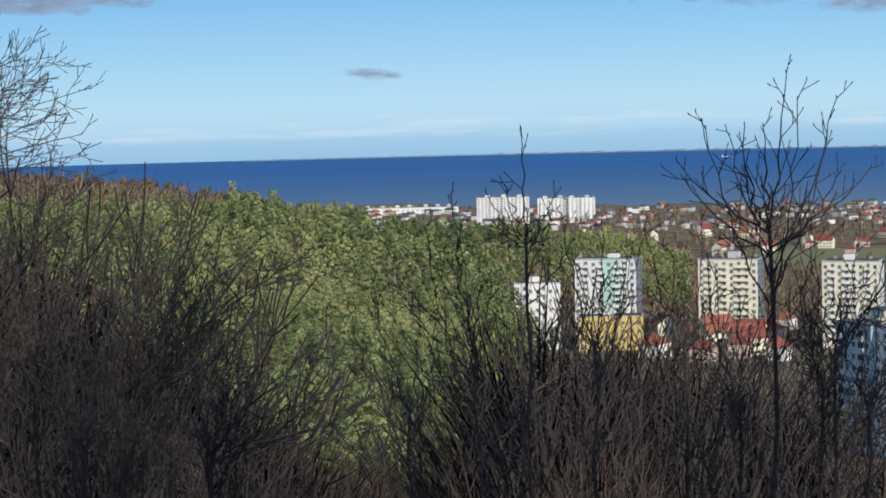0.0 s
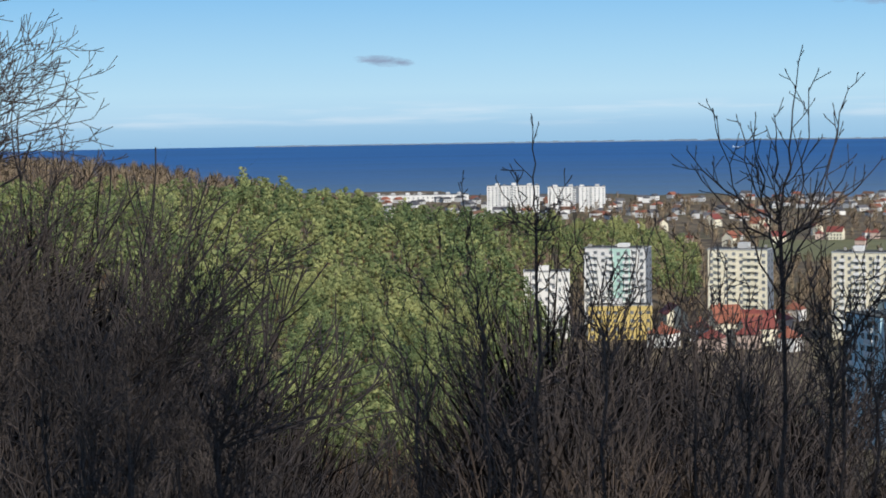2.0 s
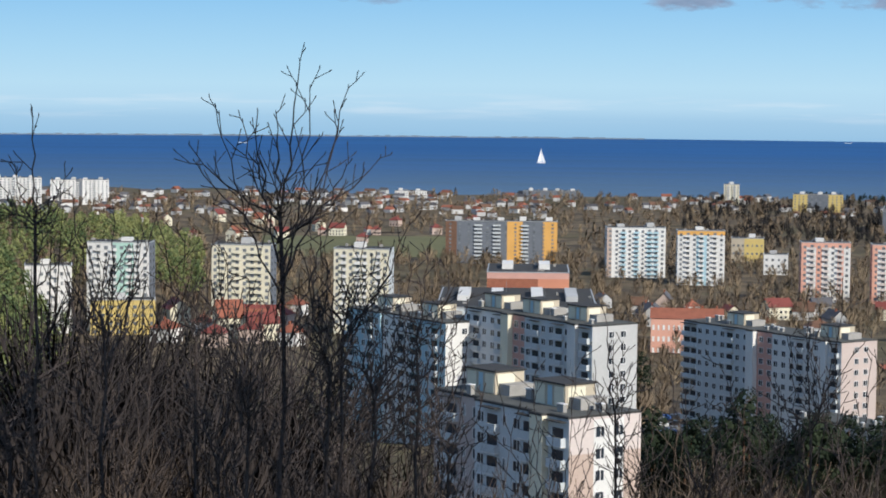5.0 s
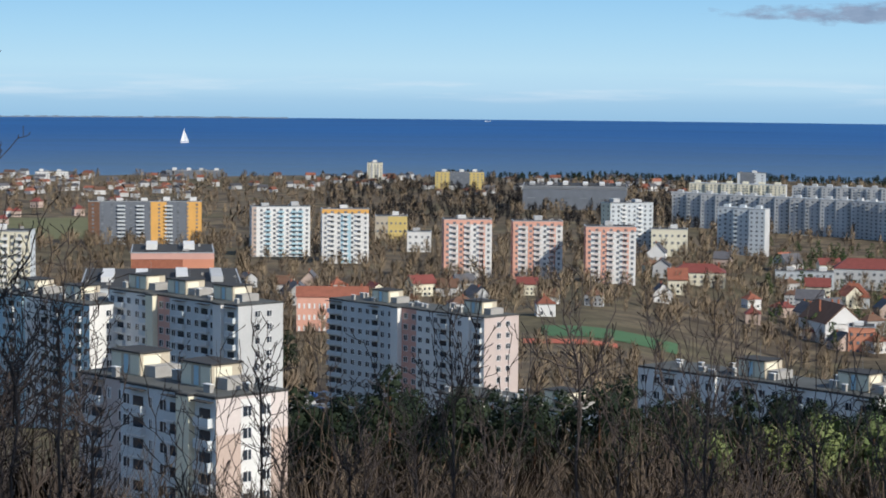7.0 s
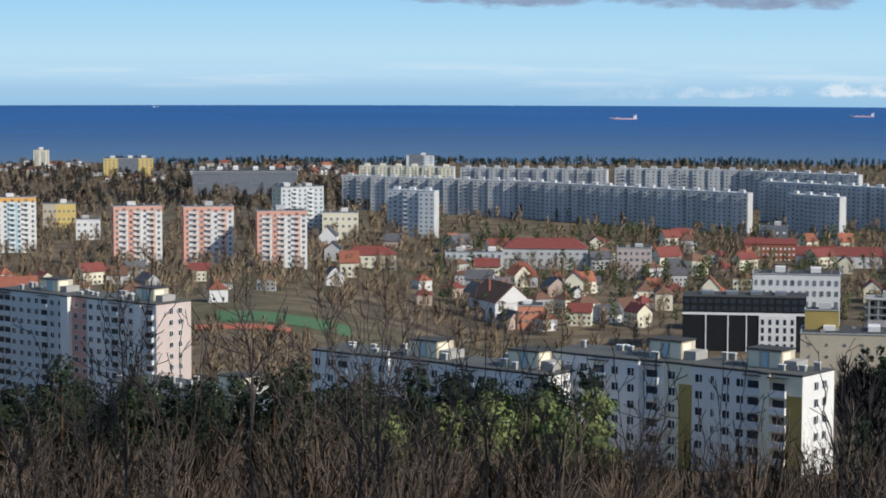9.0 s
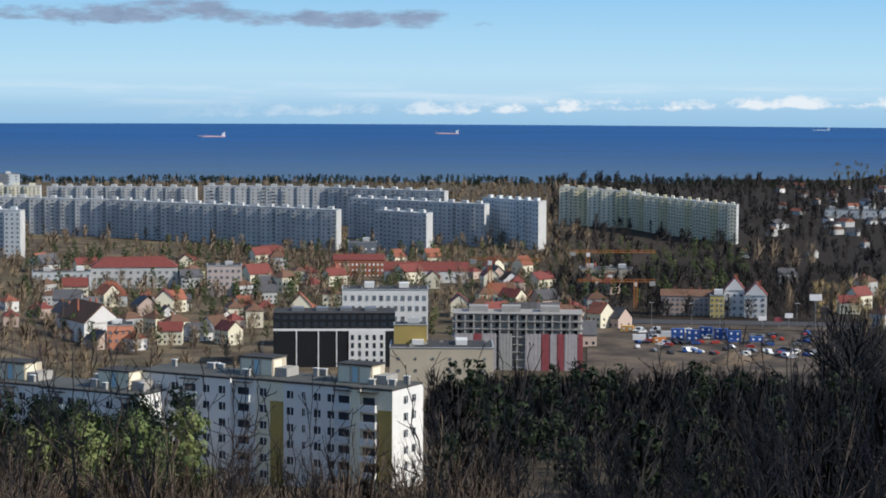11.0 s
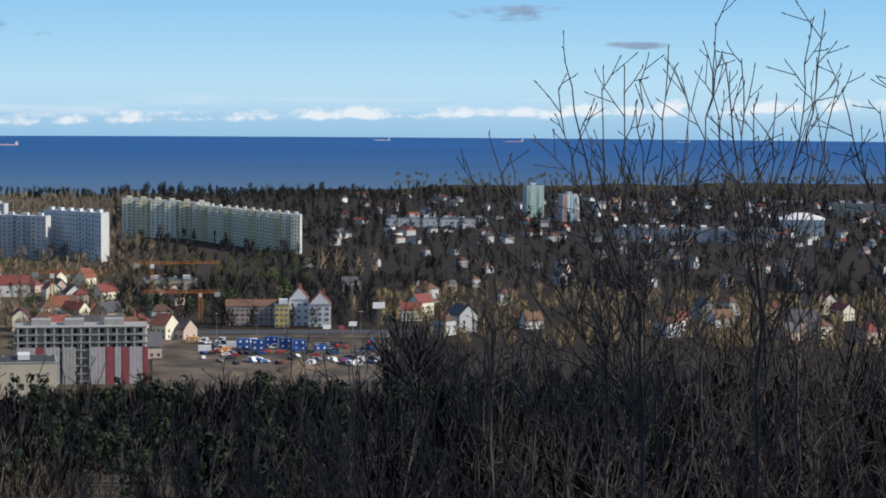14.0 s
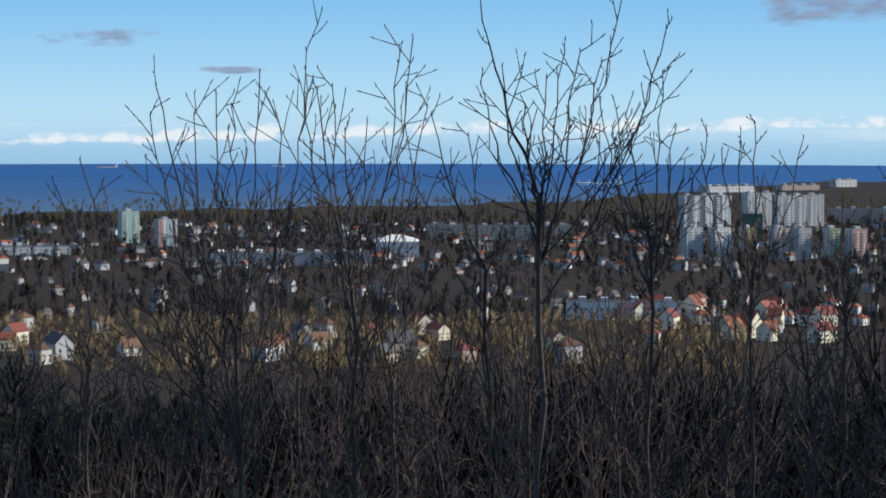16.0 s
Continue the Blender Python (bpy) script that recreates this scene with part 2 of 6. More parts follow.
surface("sand", (0.16, 0.12, 0.085), 0.95, 0.6, 0.05, 0.6, tint=(0.035, 0.028, 0.022))
surface("asphalt", (0.075, 0.075, 0.08), 0.9, 0.25, 0.3, 4.0)


def ground_material():
    m = bpy.data.materials.new("ground")
    m.use_nodes = True
    n = Nodes(m.node_tree)
    vec = n.add("ShaderNodeNewGeometry").outputs["Position"]
    a, b, c = n.noise(vec, 0.006, 4), n.noise(vec, 0.05, 5), n.noise(vec, 0.7, 4)
    col = n.ramp(b, [(0.35, (0.075, 0.06, 0.045)), (0.5, (0.125, 0.10, 0.07)), (0.62, (0.19, 0.15, 0.10)), (0.72, (0.125, 0.13, 0.065))])
    col = n.mix(n.ramp(a, [(0.5, (0, 0, 0)), (0.62, (0.5, 0.5, 0.5))]), col, (0.085, 0.082, 0.045))
    # dry grass on the plain; the south-east's shade put into a dark leaf floor
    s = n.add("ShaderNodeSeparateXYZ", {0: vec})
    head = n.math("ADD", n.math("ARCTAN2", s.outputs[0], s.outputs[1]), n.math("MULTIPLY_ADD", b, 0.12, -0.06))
    shaded_litter = n.ramp(c, [(0.35, (0.022, 0.018, 0.015)), (0.6, (0.045, 0.036, 0.028))])
    col = n.mix(n.math("MULTIPLY_ADD", head, 8.0, -7.2, clamp=True), col, shaded_litter)
    v = n.math("MULTIPLY_ADD", c, 0.7, 0.65)
    col = n.mix(1.0, col, n.add("ShaderNodeCombineColor", {0: v, 1: v, 2: v}).outputs[0], "MULTIPLY")
    p = n.add("ShaderNodeBsdfPrincipled", {"Base Color": col, "Roughness": 0.95, "Specular IOR Level": 0.1})
    n.add("ShaderNodeOutputMaterial", {"Surface": p.outputs[0]})
    MATS["ground"] = m


def sea_material():
    m = bpy.data.materials.new("sea")
    m.use_nodes = True
    n = Nodes(m.node_tree)
    vec = n.add("ShaderNodeNewGeometry").outputs["Position"]
    s = n.add("ShaderNodeSeparateXYZ", {0: vec})
    dist = n.math("SQRT", n.math("ADD", n.math("MULTIPLY", s.outputs[0], s.outputs[0]), n.math("MULTIPLY", s.outputs[1], s.outputs[1])))
    deg = n.math("ARCTAN2", s.outputs[0], s.outputs[1])
    pol = n.add("ShaderNodeCombineXYZ", {0: n.math("MULTIPLY", deg, 6.0), 1: n.math("MULTIPLY", dist, 0.006), 2: 0.0}).outputs[0]
    wind = n.noise(pol, 1.0, 5, 0.6)
    fine = n.noise(n.add("ShaderNodeVectorMath", {0: vec, 1: (0.02, 0.02, 0.02)}, operation="MULTIPLY").outputs[0], 3.0, 6, 0.7)
    # shallow water near the beach is greyer, deep water bluer
    depth = n.math("MULTIPLY_ADD", n.math("ADD", dist, n.math("MULTIPLY", wind, 900.0)), 1 / 1500.0, -2.0, clamp=True)
    col = n.ramp(depth, [(0.0, (0.09, 0.16, 0.25)), (0.45, (0.045, 0.115, 0.245)), (1.0, (0.02, 0.098, 0.27))])
    v = n.math("MULTIPLY_ADD", n.math("ADD", n.math("MULTIPLY", wind, 0.6), n.math("MULTIPLY", fine, 0.4)), 1.0, 0.5)
    col = n.mix(1.0, col, n.add("ShaderNodeCombineColor", {0: v, 1: v, 2: v}).outputs[0], "MULTIPLY")
    p = n.add("ShaderNodeBsdfPrincipled", {"Base Color": col, "Roughness": 0.7, "Specular IOR Level": 0.12})
    n.add("ShaderNodeOutputMaterial", {"Surface": p.outputs[0]})
    MATS["sea"] = m


ground_material()
sea_material()


# ---- building kit ----
class Geo:
    """Collects boxes, prisms and loose faces for one mesh."""

    def __init__(self):
        self.v, self.f, self.m = [], [], []

    def face(self, pts, mi=0):
        i = len(self.v)
        self.v.extend(tuple(p) for p in pts)
        self.f.append(tuple(range(i, i + len(pts))))
        self.m.append(mi)

    def box(self, x0, x1, y0, y1, z0, z1, mi=0):
        i = len(self.v)
        self.v += [(x0, y0, z0), (x1, y0, z0), (x1, y1, z0), (x0, y1, z0), (x0, y0, z1), (x1, y0, z1), (x1, y1, z1), (x0, y1, z1)]
        for q in ((0, 3, 2, 1), (4, 5, 6, 7), (0, 1, 5, 4), (1, 2, 6, 5), (2, 3, 7, 6), (3, 0, 4, 7)):
            self.f.append(tuple(i + k for k in q))
            self.m.append(mi)

    def gable(self, x0, x1, y0, y1, z0, z1, over=0.4, mi=0):
        """A solid ridged roof along x."""
        x0, x1, y0, y1 = x0 - over, x1 + over, y0 - over, y1 + over
        ym = (y0 + y1) / 2
        i = len(self.v)
        self.v += [(x0, y0, z0), (x1, y0, z0), (x1, y1, z0), (x0, y1, z0), (x0, ym, z1), (x1, ym, z1)]
        for q in ((0, 3, 2, 1), (0, 1, 5, 4), (2, 3, 4, 5), (1, 2, 5), (3, 0, 4)):
            self.f.append(tuple(i + k for k in q))
            self.m.append(mi)

    def gable_front(self, x0, x1, y0, y1, z0, z1, over=0.4, mi=0):
        """A solid ridged roof along y."""
        x0, x1, y0, y1 = x0 - over, x1 + over, y0 - over, y1 + over
        xm = (x0 + x1) / 2
        i = len(self.v)
        self.v += [(x0, y0, z0), (x1, y0, z0), (x1, y1, z0), (x0, y1, z0), (xm, y0, z1), (xm, y1, z1)]
        for q in ((0, 3, 2, 1), (1, 2, 5, 4), (3, 0, 4, 5), (0, 1, 4), (2, 3, 5)):
            self.f.append(tuple(i + k for k in q))
            self.m.append(mi)

    def hip(self, x0, x1, y0, y1, z0, z1, over=0.5, mi=0):
        x0, x1, y0, y1 = x0 - over, x1 + over, y0 - over, y1 + over
        ym, k = (y0 + y1) / 2, min((y1 - y0), (x1 - x0)) / 2.2
        i = len(self.v)
        self.v += [(x0, y0, z0), (x1, y0, z0), (x1, y1, z0), (x0, y1, z0), (x0 + k, ym, z1), (x1 - k, ym, z1)]
        for q in ((0, 3, 2, 1), (0, 1, 5, 4), (2, 3, 4, 5), (1, 2, 5), (3, 0, 4)):
            self.f.append(tuple(i + k2 for k2 in q))
            self.m.append(mi)

    def tube(self, a, b, ra, rb, sides=6, mi=0, cap=True):
        a, b = Vector(a), Vector(b)
        w = (b - a).normalized()
        u = w.orthogonal().normalized()
        v = w.cross(u)
        i = len(self.v)
        for c, r in ((a, ra), (b, rb)):
            for k in range(sides):
                t = 2 * math.pi * k / sides
                self.v.append(tuple(c + u * (r * math.cos(t)) + v * (r * math.sin(t))))
        for k in range(sides):
            j = (k + 1) % sides
            self.f.append((i + k, i + j, i + sides + j, i + sides + k))
            self.m.append(mi)
        if cap:
            self.f.append(tuple(i + sides + k for k in range(sides)))
            self.m.append(mi)

    def mesh(self, name, mats):
        me = bpy.data.meshes.new(name)
        me.from_pydata(self.v, [], self.f)
        for k in mats:
            me.materials.append(mat(k))
        if len(mats) > 1:
            me.polygons.foreach_set("material_index", self.m)
        me.update()
        return me


def part(name, geo, mats, parent=None, label="", kind=""):
    """One mesh object under a thing or part."""
    data = geo.mesh(name, [mats] if isinstance(mats, str) else mats) if isinstance(geo, Geo) else geo
    ob = new(name, data)
    if parent is not None:
        ob.parent = parent
    return tagged(ob, label, kind=kind)


def thing(name, m, label, category, group="", kind=""):
    ob = new(name)
    ob.matrix_world = m
    return tagged(ob, label, category, group, kind)


def P(az, d, z=None):
    a = radians(az)
    x, y = d * math.sin(a), d * math.cos(a)
    return Vector((x, y, height(az, d) if z is None else z))


def facing(az, d, z=None, turn=0.0):
    """A pose whose local -y looks back to the hilltop, turned clockwise by turn degrees."""
    p = P(az, d, z)
    return pose(p.x, p.y, p.z, 0, 0, -(az + turn))


def ease(v):
    v = np.clip(v, 0, 1)
    return v * v * (3 - 2 * v)


SLOPE_D = [0, 3, 6, 12, 25, 60, 120, 200, 290, 380, 480, 600, 700, 800, 900, 1300, 1700, 2200, 2600]
SLOPE_Z = [127.4, 127.3, 126.6, 124.5, 120, 110, 95, 80, 67, 59, 50, 36, 20, 7, 2.5, 2.2, 2, 1.8, 1.6]
SHORE_AZ = [-180, -12, 10, 23, 27, 43, 56, 63, 76, 79, 83, 100, 180]
SHORE_D = [2900, 2900, 2800, 2540, 2540, 2540, 2570, 2760, 3050, 3400, 4000, 4300, 4300]


def height(az, d):
    """Height of the ground: a hilltop, its slope, a wooded spur to the left, the coastal plain."""
    az = (np.asarray(az, float) + 180) % 360 - 180
    d = np.asarray(d, float)
    base = np.interp(d, SLOPE_D, SLOPE_Z)
    end = np.interp(az, [-10, 5, 9.6, 13.3, 16.5, 19], [1700, 1500, 1200, 1000, 850, 700])
    crest = np.interp(az, [-10, 0, 5, 9.6, 13.3, 16.5, 19], [80, 77, 72, 62, 62, 62, 58])
    t = np.clip((d - 450) / (end - 450), 0, 1)
    spur = np.where(d < 450, np.interp(d, [200, 300, 450], [80, 64, 52]), 52 + (crest - 52) * (0.35 * t + 0.65 * np.minimum(1, t * 2.2)))
    w = ease((15.7 - az) / 2.7) * ease((az + 60) / 30) * ease((end + 260 - d) / 260) * ease((d - 200) / 150)
    west = np.interp(d, [600, 700, 850, 1000, 1250, 1400, 1550, 1950, 2300], [38, 26, 23, 20, 11, 10, 6, 2, 1.8])
    base = base + (np.maximum(west, base) - base) * ease((44 - az) / 7) * ease((d - 600) / 80)
    z = base + (spur - base) * w
    z = z + (np.maximum(z, np.interp(az, [12, 15, 18, 20], [40, 36, 29, 20])) - z) * ease((az - 10) / 3) * ease((20 - az) / 2.5) * ease((d - 1060) / 120) * ease((1560 - d) / 150)
    back = ease((np.abs(az - 40) - 75) / 40)
    z = z + (np.maximum(127.4 - d * 0.02, 70) - z) * back * ease((2400 - d) / 900)
    z = z + 0.3 * np.sin(d * 0.021 + az * 0.35) * ease((d - 60) / 200) * ease((1500 - d) / 500)
    shore = np.interp(az, SHORE_AZ, SHORE_D) + 25 * np.sin(az * 1.7)
    return z - 6.0 * ease((d - shore + 60) / 120)


def polar_sheet(name, azs, ds, z_of, material, label, category):
    A, D = np.meshgrid(azs, ds)
    zs = z_of(A, D)
    a = np.radians(A)
    v = np.stack([D * np.sin(a), D * np.cos(a), zs], -1).reshape(-1, 3)
    n, k = len(azs), len(ds)
    idx = np.arange(n * k).reshape(k, n)
    nxt = np.roll(idx, -1, axis=1)
    q = np.stack([idx[:-1], idx[1:], nxt[1:], nxt[:-1]], -1).reshape(-1, 4)
    me = bpy.data.meshes.new(name)
    me.from_pydata(v.tolist(), [], q.tolist())
    me.materials.append(mat(material))
    me.polygons.foreach_set("use_smooth", [True] * len(me.polygons))
    ob = new(name, me)
    return tagged(ob, label, category, kind="structure")


AZS = np.concatenate([np.arange(-6, 90, 0.5), np.arange(90, 354, 4.0)])
DS = np.concatenate([[0.05, 1.5, 3, 4.5, 6, 9, 12, 18], np.geomspace(25, 4400, 110)])
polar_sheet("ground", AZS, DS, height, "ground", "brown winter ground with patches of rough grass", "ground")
polar_sheet("water", np.arange(0, 360, 1.0), np.array([2300, 2700, 3200, 3800, 4400, 4700, 4950]), lambda a, d: 0 * d, "sea", "open blue sea with wind streaks", "water")


# ---- apartment blocks ----
def window_frame(w, h):
    """One connected frame with a mullion, proud of the wall."""
    b, mid = 0.09, w * 0.08
    xs, zs = [-w / 2, -w / 2 + b, mid - b / 2, mid + b / 2, w / 2 - b, w / 2], [0, b, h - b, h]
    bm = bmesh.new()
    front = [[bm.verts.new((x, -0.07, z)) for x in xs] for z in zs]
    for j in range(3):
        for i in range(5):
            if j == 1 and i in (1, 3):
                continue
            bm.faces.new((front[j][i], front[j][i + 1], front[j + 1][i + 1], front[j + 1][i]))
    edges = [e for e in bm.edges if e.is_boundary]
    made = bmesh.ops.extrude_edge_only(bm, edges=edges)
    for v in made["geom"]:
        if isinstance(v, bmesh.types.BMVert):
            v.co.y = 0.02
    me = bpy.data.meshes.new("window")
    bm.to_mesh(me)
    bm.free()
    me.materials.append(mat("frame_white"))
    return me


def pane_mesh(w, h):
    g = Geo()
    g.box(-w / 2 + 0.05, w / 2 - 0.05, -0.02, 0.015, 0.05, h - 0.05)
    return g.mesh("pane", ["glass_dark"])


def put_window(kind, parent, loc, turn=0.0):
    fr = part("window", WIN[kind][0], None, parent)
    fr.location, fr.rotation_euler = loc, (0, 0, radians(turn))
    part("pane", WIN[kind][1], None, fr)


def balcony_meshes(w, dep, front):
    slab = Geo()
    slab.box(-w / 2, w / 2, -dep, 0, -0.14, 0.0)
    par = Geo()
    i = [(-w / 2, 0), (-w / 2, -dep), (w / 2, -dep), (w / 2, 0), (w / 2 - 0.07, 0), (w / 2 - 0.07, -dep + 0.08), (-w / 2 + 0.07, -dep + 0.08), (-w / 2 + 0.07, 0)]
    par.v = [(x, y, z) for z in (0.02, 1.05) for x, y in i]
    par.f = [(k, (k + 1) % 8, (k + 1) % 8 + 8, k + 8) for k in range(8)] + [(8, 9, 14, 15), (9, 10, 13, 14), (10, 11, 12, 13)]
    par.m = [0] * len(par.f)
    door = Geo()
    door.box(-w / 2 + 0.35, -w / 2 + 2.5, -0.05, 0.01, 0.05, 2.15)
    return slab.mesh("balcony", ["frame_white"]), par.mesh("parapet", [front]), door.mesh("balcony_door", ["glass_dark"])


def put_balcony(kind, parent, loc):
    slab = part("balcony", BAL[kind][0], None, parent)
    slab.location = loc
    part("parapet", BAL[kind][1], None, slab)
    part("balcony_door", BAL[kind][2], None, slab)


WIN = {k: (window_frame(w, 1.45), pane_mesh(w, 1.45)) for k, w in (("std", 1.5), ("small", 0.8), ("wide", 2.0))}
BAL = {k: balcony_meshes(3.0, 0.8, m) for k, m in (("grey", "panel_cool"), ("cream", "panel_cream"), ("white", "panel_white"))}


def vents(g, x0, x1, y0, y1, z, n, rng):
    for _ in range(n):
        x, y = rng.uniform(x0 + 1, x1 - 1), rng.uniform(y0 + 1, y1 - 1)
        w, d, h = rng.uniform(0.3, 0.9), rng.uniform(0.3, 0.5), rng.uniform(0.5, 1.2)
        g.box(x - w, x + w, y - d, y + d, z, z + h)


def near_block(corner_az, corner_d, top, length, depth, sections, label, wall="panel_cool", end="panel_pink", accent="panel_pink", seed=0, storeys=8, end_windows=True, uaz=-10.0, lower_end=None, tall=()):
    """A slab block close to the hill. Its near corner is given; the long front runs off along heading uaz, the end wall at right angles.
    sections: widths of the front from the near corner, each with a set-back and a pattern of bays."""
    rng = random.Random(seed)
    c = P(corner_az, corner_d, top)
    u = Vector((math.sin(radians(uaz)), math.cos(radians(uaz)), 0))
    sh = 2.75
    hgt = storeys * sh + 1.2
    m = pose(c.x, c.y, top - hgt, 0, 0, -(uaz + 90))
    # local: corner at the origin, front along -x at y = 0, end wall along +y at x = 0
    bld = thing("apartment_block", m, label, "apartment block", "hillside estate")
    x = 0.0
    for width, back, pattern, wm in sections:
        g = Geo()
        g.box(x - width, x, back, depth, 0, hgt)
        part("wall", g, wm, bld)
        roof = Geo()
        roof.box(x - width + 0.002, x - 0.002, back - 0.15, depth + 0.15, hgt, hgt + 0.28)
        rf = part("roof", roof, "bitumen", bld, "dark-edged flat roof")
        roof = Geo()
        roof.box(x - width + 0.002, x - 0.002, back + 0.2, depth - 0.2, hgt + 0.28, hgt + 0.34)
        part("roofing_felt", roof, "roofing", rf, "weathered roofing felt")
        bays = len(pattern)
        for i, ch in enumerate(pattern):
            bx = x - width * (i + 0.5) / bays
            for s in range(storeys):
                z = s * sh + 0.5
                if ch in "wsW":
                    put_window({"w": "std", "s": "small", "W": "wide"}[ch], bld, (bx, back - 0.01, z + 0.85))
                elif ch in "bcd":
                    put_balcony({"b": "grey", "c": "cream", "d": "white"}[ch], bld, (bx, back - 0.01, z))
            if ch in "bcd":
                g = Geo()
                g.box(bx - 1.7, bx + 1.7, back - 1.1, back - 0.002, hgt - 0.42, hgt - 0.3)
                part("canopy", g, "bitumen", bld, "dark canopy over the top balcony")
            if ch == "a":
                g = Geo()
                g.box(bx - width / bays / 2, bx + width / bays / 2, back - 0.04, back, 0.3, hgt - 3.2)
                part("accent_panel", g, accent, bld)
            if ch == "p":
                g = Geo()
                g.box(bx - 0.9, bx + 0.9, back - 1.0, back, 0, hgt + 0.3)
                part("pier", g, "panel_cream", bld, "pale stair pier")
        x -= width
    g = Geo()
    g.box(0.002, 0.05, 0.0, depth, 0, hgt)
    part("end_wall", g, end, bld)
    if lower_end:
        g = Geo()
        g.box(0.05, 0.06, 0.0, depth, 0, hgt - 4.5)
        part("end_cladding", g, lower_end, bld)
    if end_windows and lower_end:
        g = Geo()
        g.box(0.05, 0.07, depth * 0.34, depth * 0.76, 0.2, hgt - 0.3)
        part("window_strip", g, "panel_white", bld, "white strip round the end windows")
    if end_windows:
        for s in range(storeys):
            for yy in (depth * 0.42, depth * 0.68):
                put_window("std", bld, (0.09, yy, s * sh + 1.35), 90)
    total = -x
    for hx in tall:
        y0, y1, z1 = depth * 0.34, depth * 0.76, hgt + 3.3
        g = Geo()
        g.box(-hx - 3.2, -hx + 3.2, y0, y1, hgt + 0.3, z1)
        hut = part("roof_hut", g, "panel_beige", bld, "beige lift housing on the roof")
        for a, b, mm in ((-3.0, -1.0, "panel_cream"), (-0.4, 0.5, "panel_aqua"), (1.0, 3.0, "panel_cream")):
            g = Geo()
            g.box(-hx + a, -hx + b, y0 - 0.05, y0, hgt + 0.5, z1 - 0.3)
            part("hut_panel", g, mm, hut)
        g = Geo()
        g.box(-hx + 3.2, -hx + 3.25, y0 + 0.4, y1 - 1.6, hgt + 0.5, z1 - 0.3)
        part("hut_panel", g, "panel_cream", hut)
        g = Geo()
        g.box(-hx - 3.4, -hx + 3.4, y0 - 0.25, y1 + 0.2, z1, z1 + 0.2)
        part("hut_roof", g, "bitumen", hut)
        g = Geo()
        g.box(-hx + 3.25, -hx + 5.6, y0 + 0.6, y1, hgt + 0.3, hgt + 1.8)
        part("hut_annex", g, "concrete", hut)
        g = Geo()
        g.tube((-hx - 1.2, y1 - 0.6, z1 + 0.2), (-hx - 1.2, y1 - 0.6, z1 + 2.6), 0.04, 0.03, 5)
        part("aerial", g, "steel", hut)
    for _ in range(int(total / 3.5)):
        g = Geo()
        vx, vy = -rng.uniform(1, total - 1), rng.uniform(1.5, depth - 1)
        a, h = rng.uniform(0.3, 0.7), rng.uniform(0.7, 1.5)
        g.box(vx - a, vx + a, vy - 0.3, vy + 0.3, hgt + 0.3, hgt + 0.3 + h, 0)
        ch = part("chimney", g, "concrete", bld)
        g = Geo()
        g.box(vx - a - 0.1, vx + a + 0.1, vy - 0.4, vy + 0.4, hgt + 0.3 + h, hgt + 0.4 + h)
        part("chimney_cap", g, "frame_white", ch)
    return bld


def facade(g, w, h, storeys, bays, y, rng, win=(1.5, 1.4), glass=0, balcony=None, balc_mi=1, z0=1.2, x0=None, skip=()):
    """Dark window panes and balcony fronts over one face (looking to -y), as real slabs standing proud of it."""
    sh = (h - z0 - 0.6) / storeys
    bw = w / bays
    left = -w / 2 if x0 is None else x0
    for i in range(bays):
        if i in skip:
            continue
        cx = left + bw * (i + 0.5)
        for s in range(storeys):
            z = z0 + s * sh
            if balcony and i in balcony:
                g.box(cx - bw * 0.2, cx + bw * 0.24, y - 0.05, y + 0.02, z + sh * 0.40, z + sh * 0.84, glass)
                g.box(cx - bw * 0.42, cx + bw * 0.42, y - 1.1, y - 1.0, z - 0.1, z + sh * 0.40, balc_mi)
                g.box(cx - bw * 0.42, cx + bw * 0.42, y - 1.0, y, z - 0.15, z, balc_mi)
            else:
                ww = min(win[0], bw * 0.45) * rng.choice((1, 1, 1, 0.7))
                g.box(cx - ww / 2, cx + ww / 2, y - 0.05, y + 0.02, z + 0.5, z + 0.5 + min(win[1], sh * 0.5), glass)


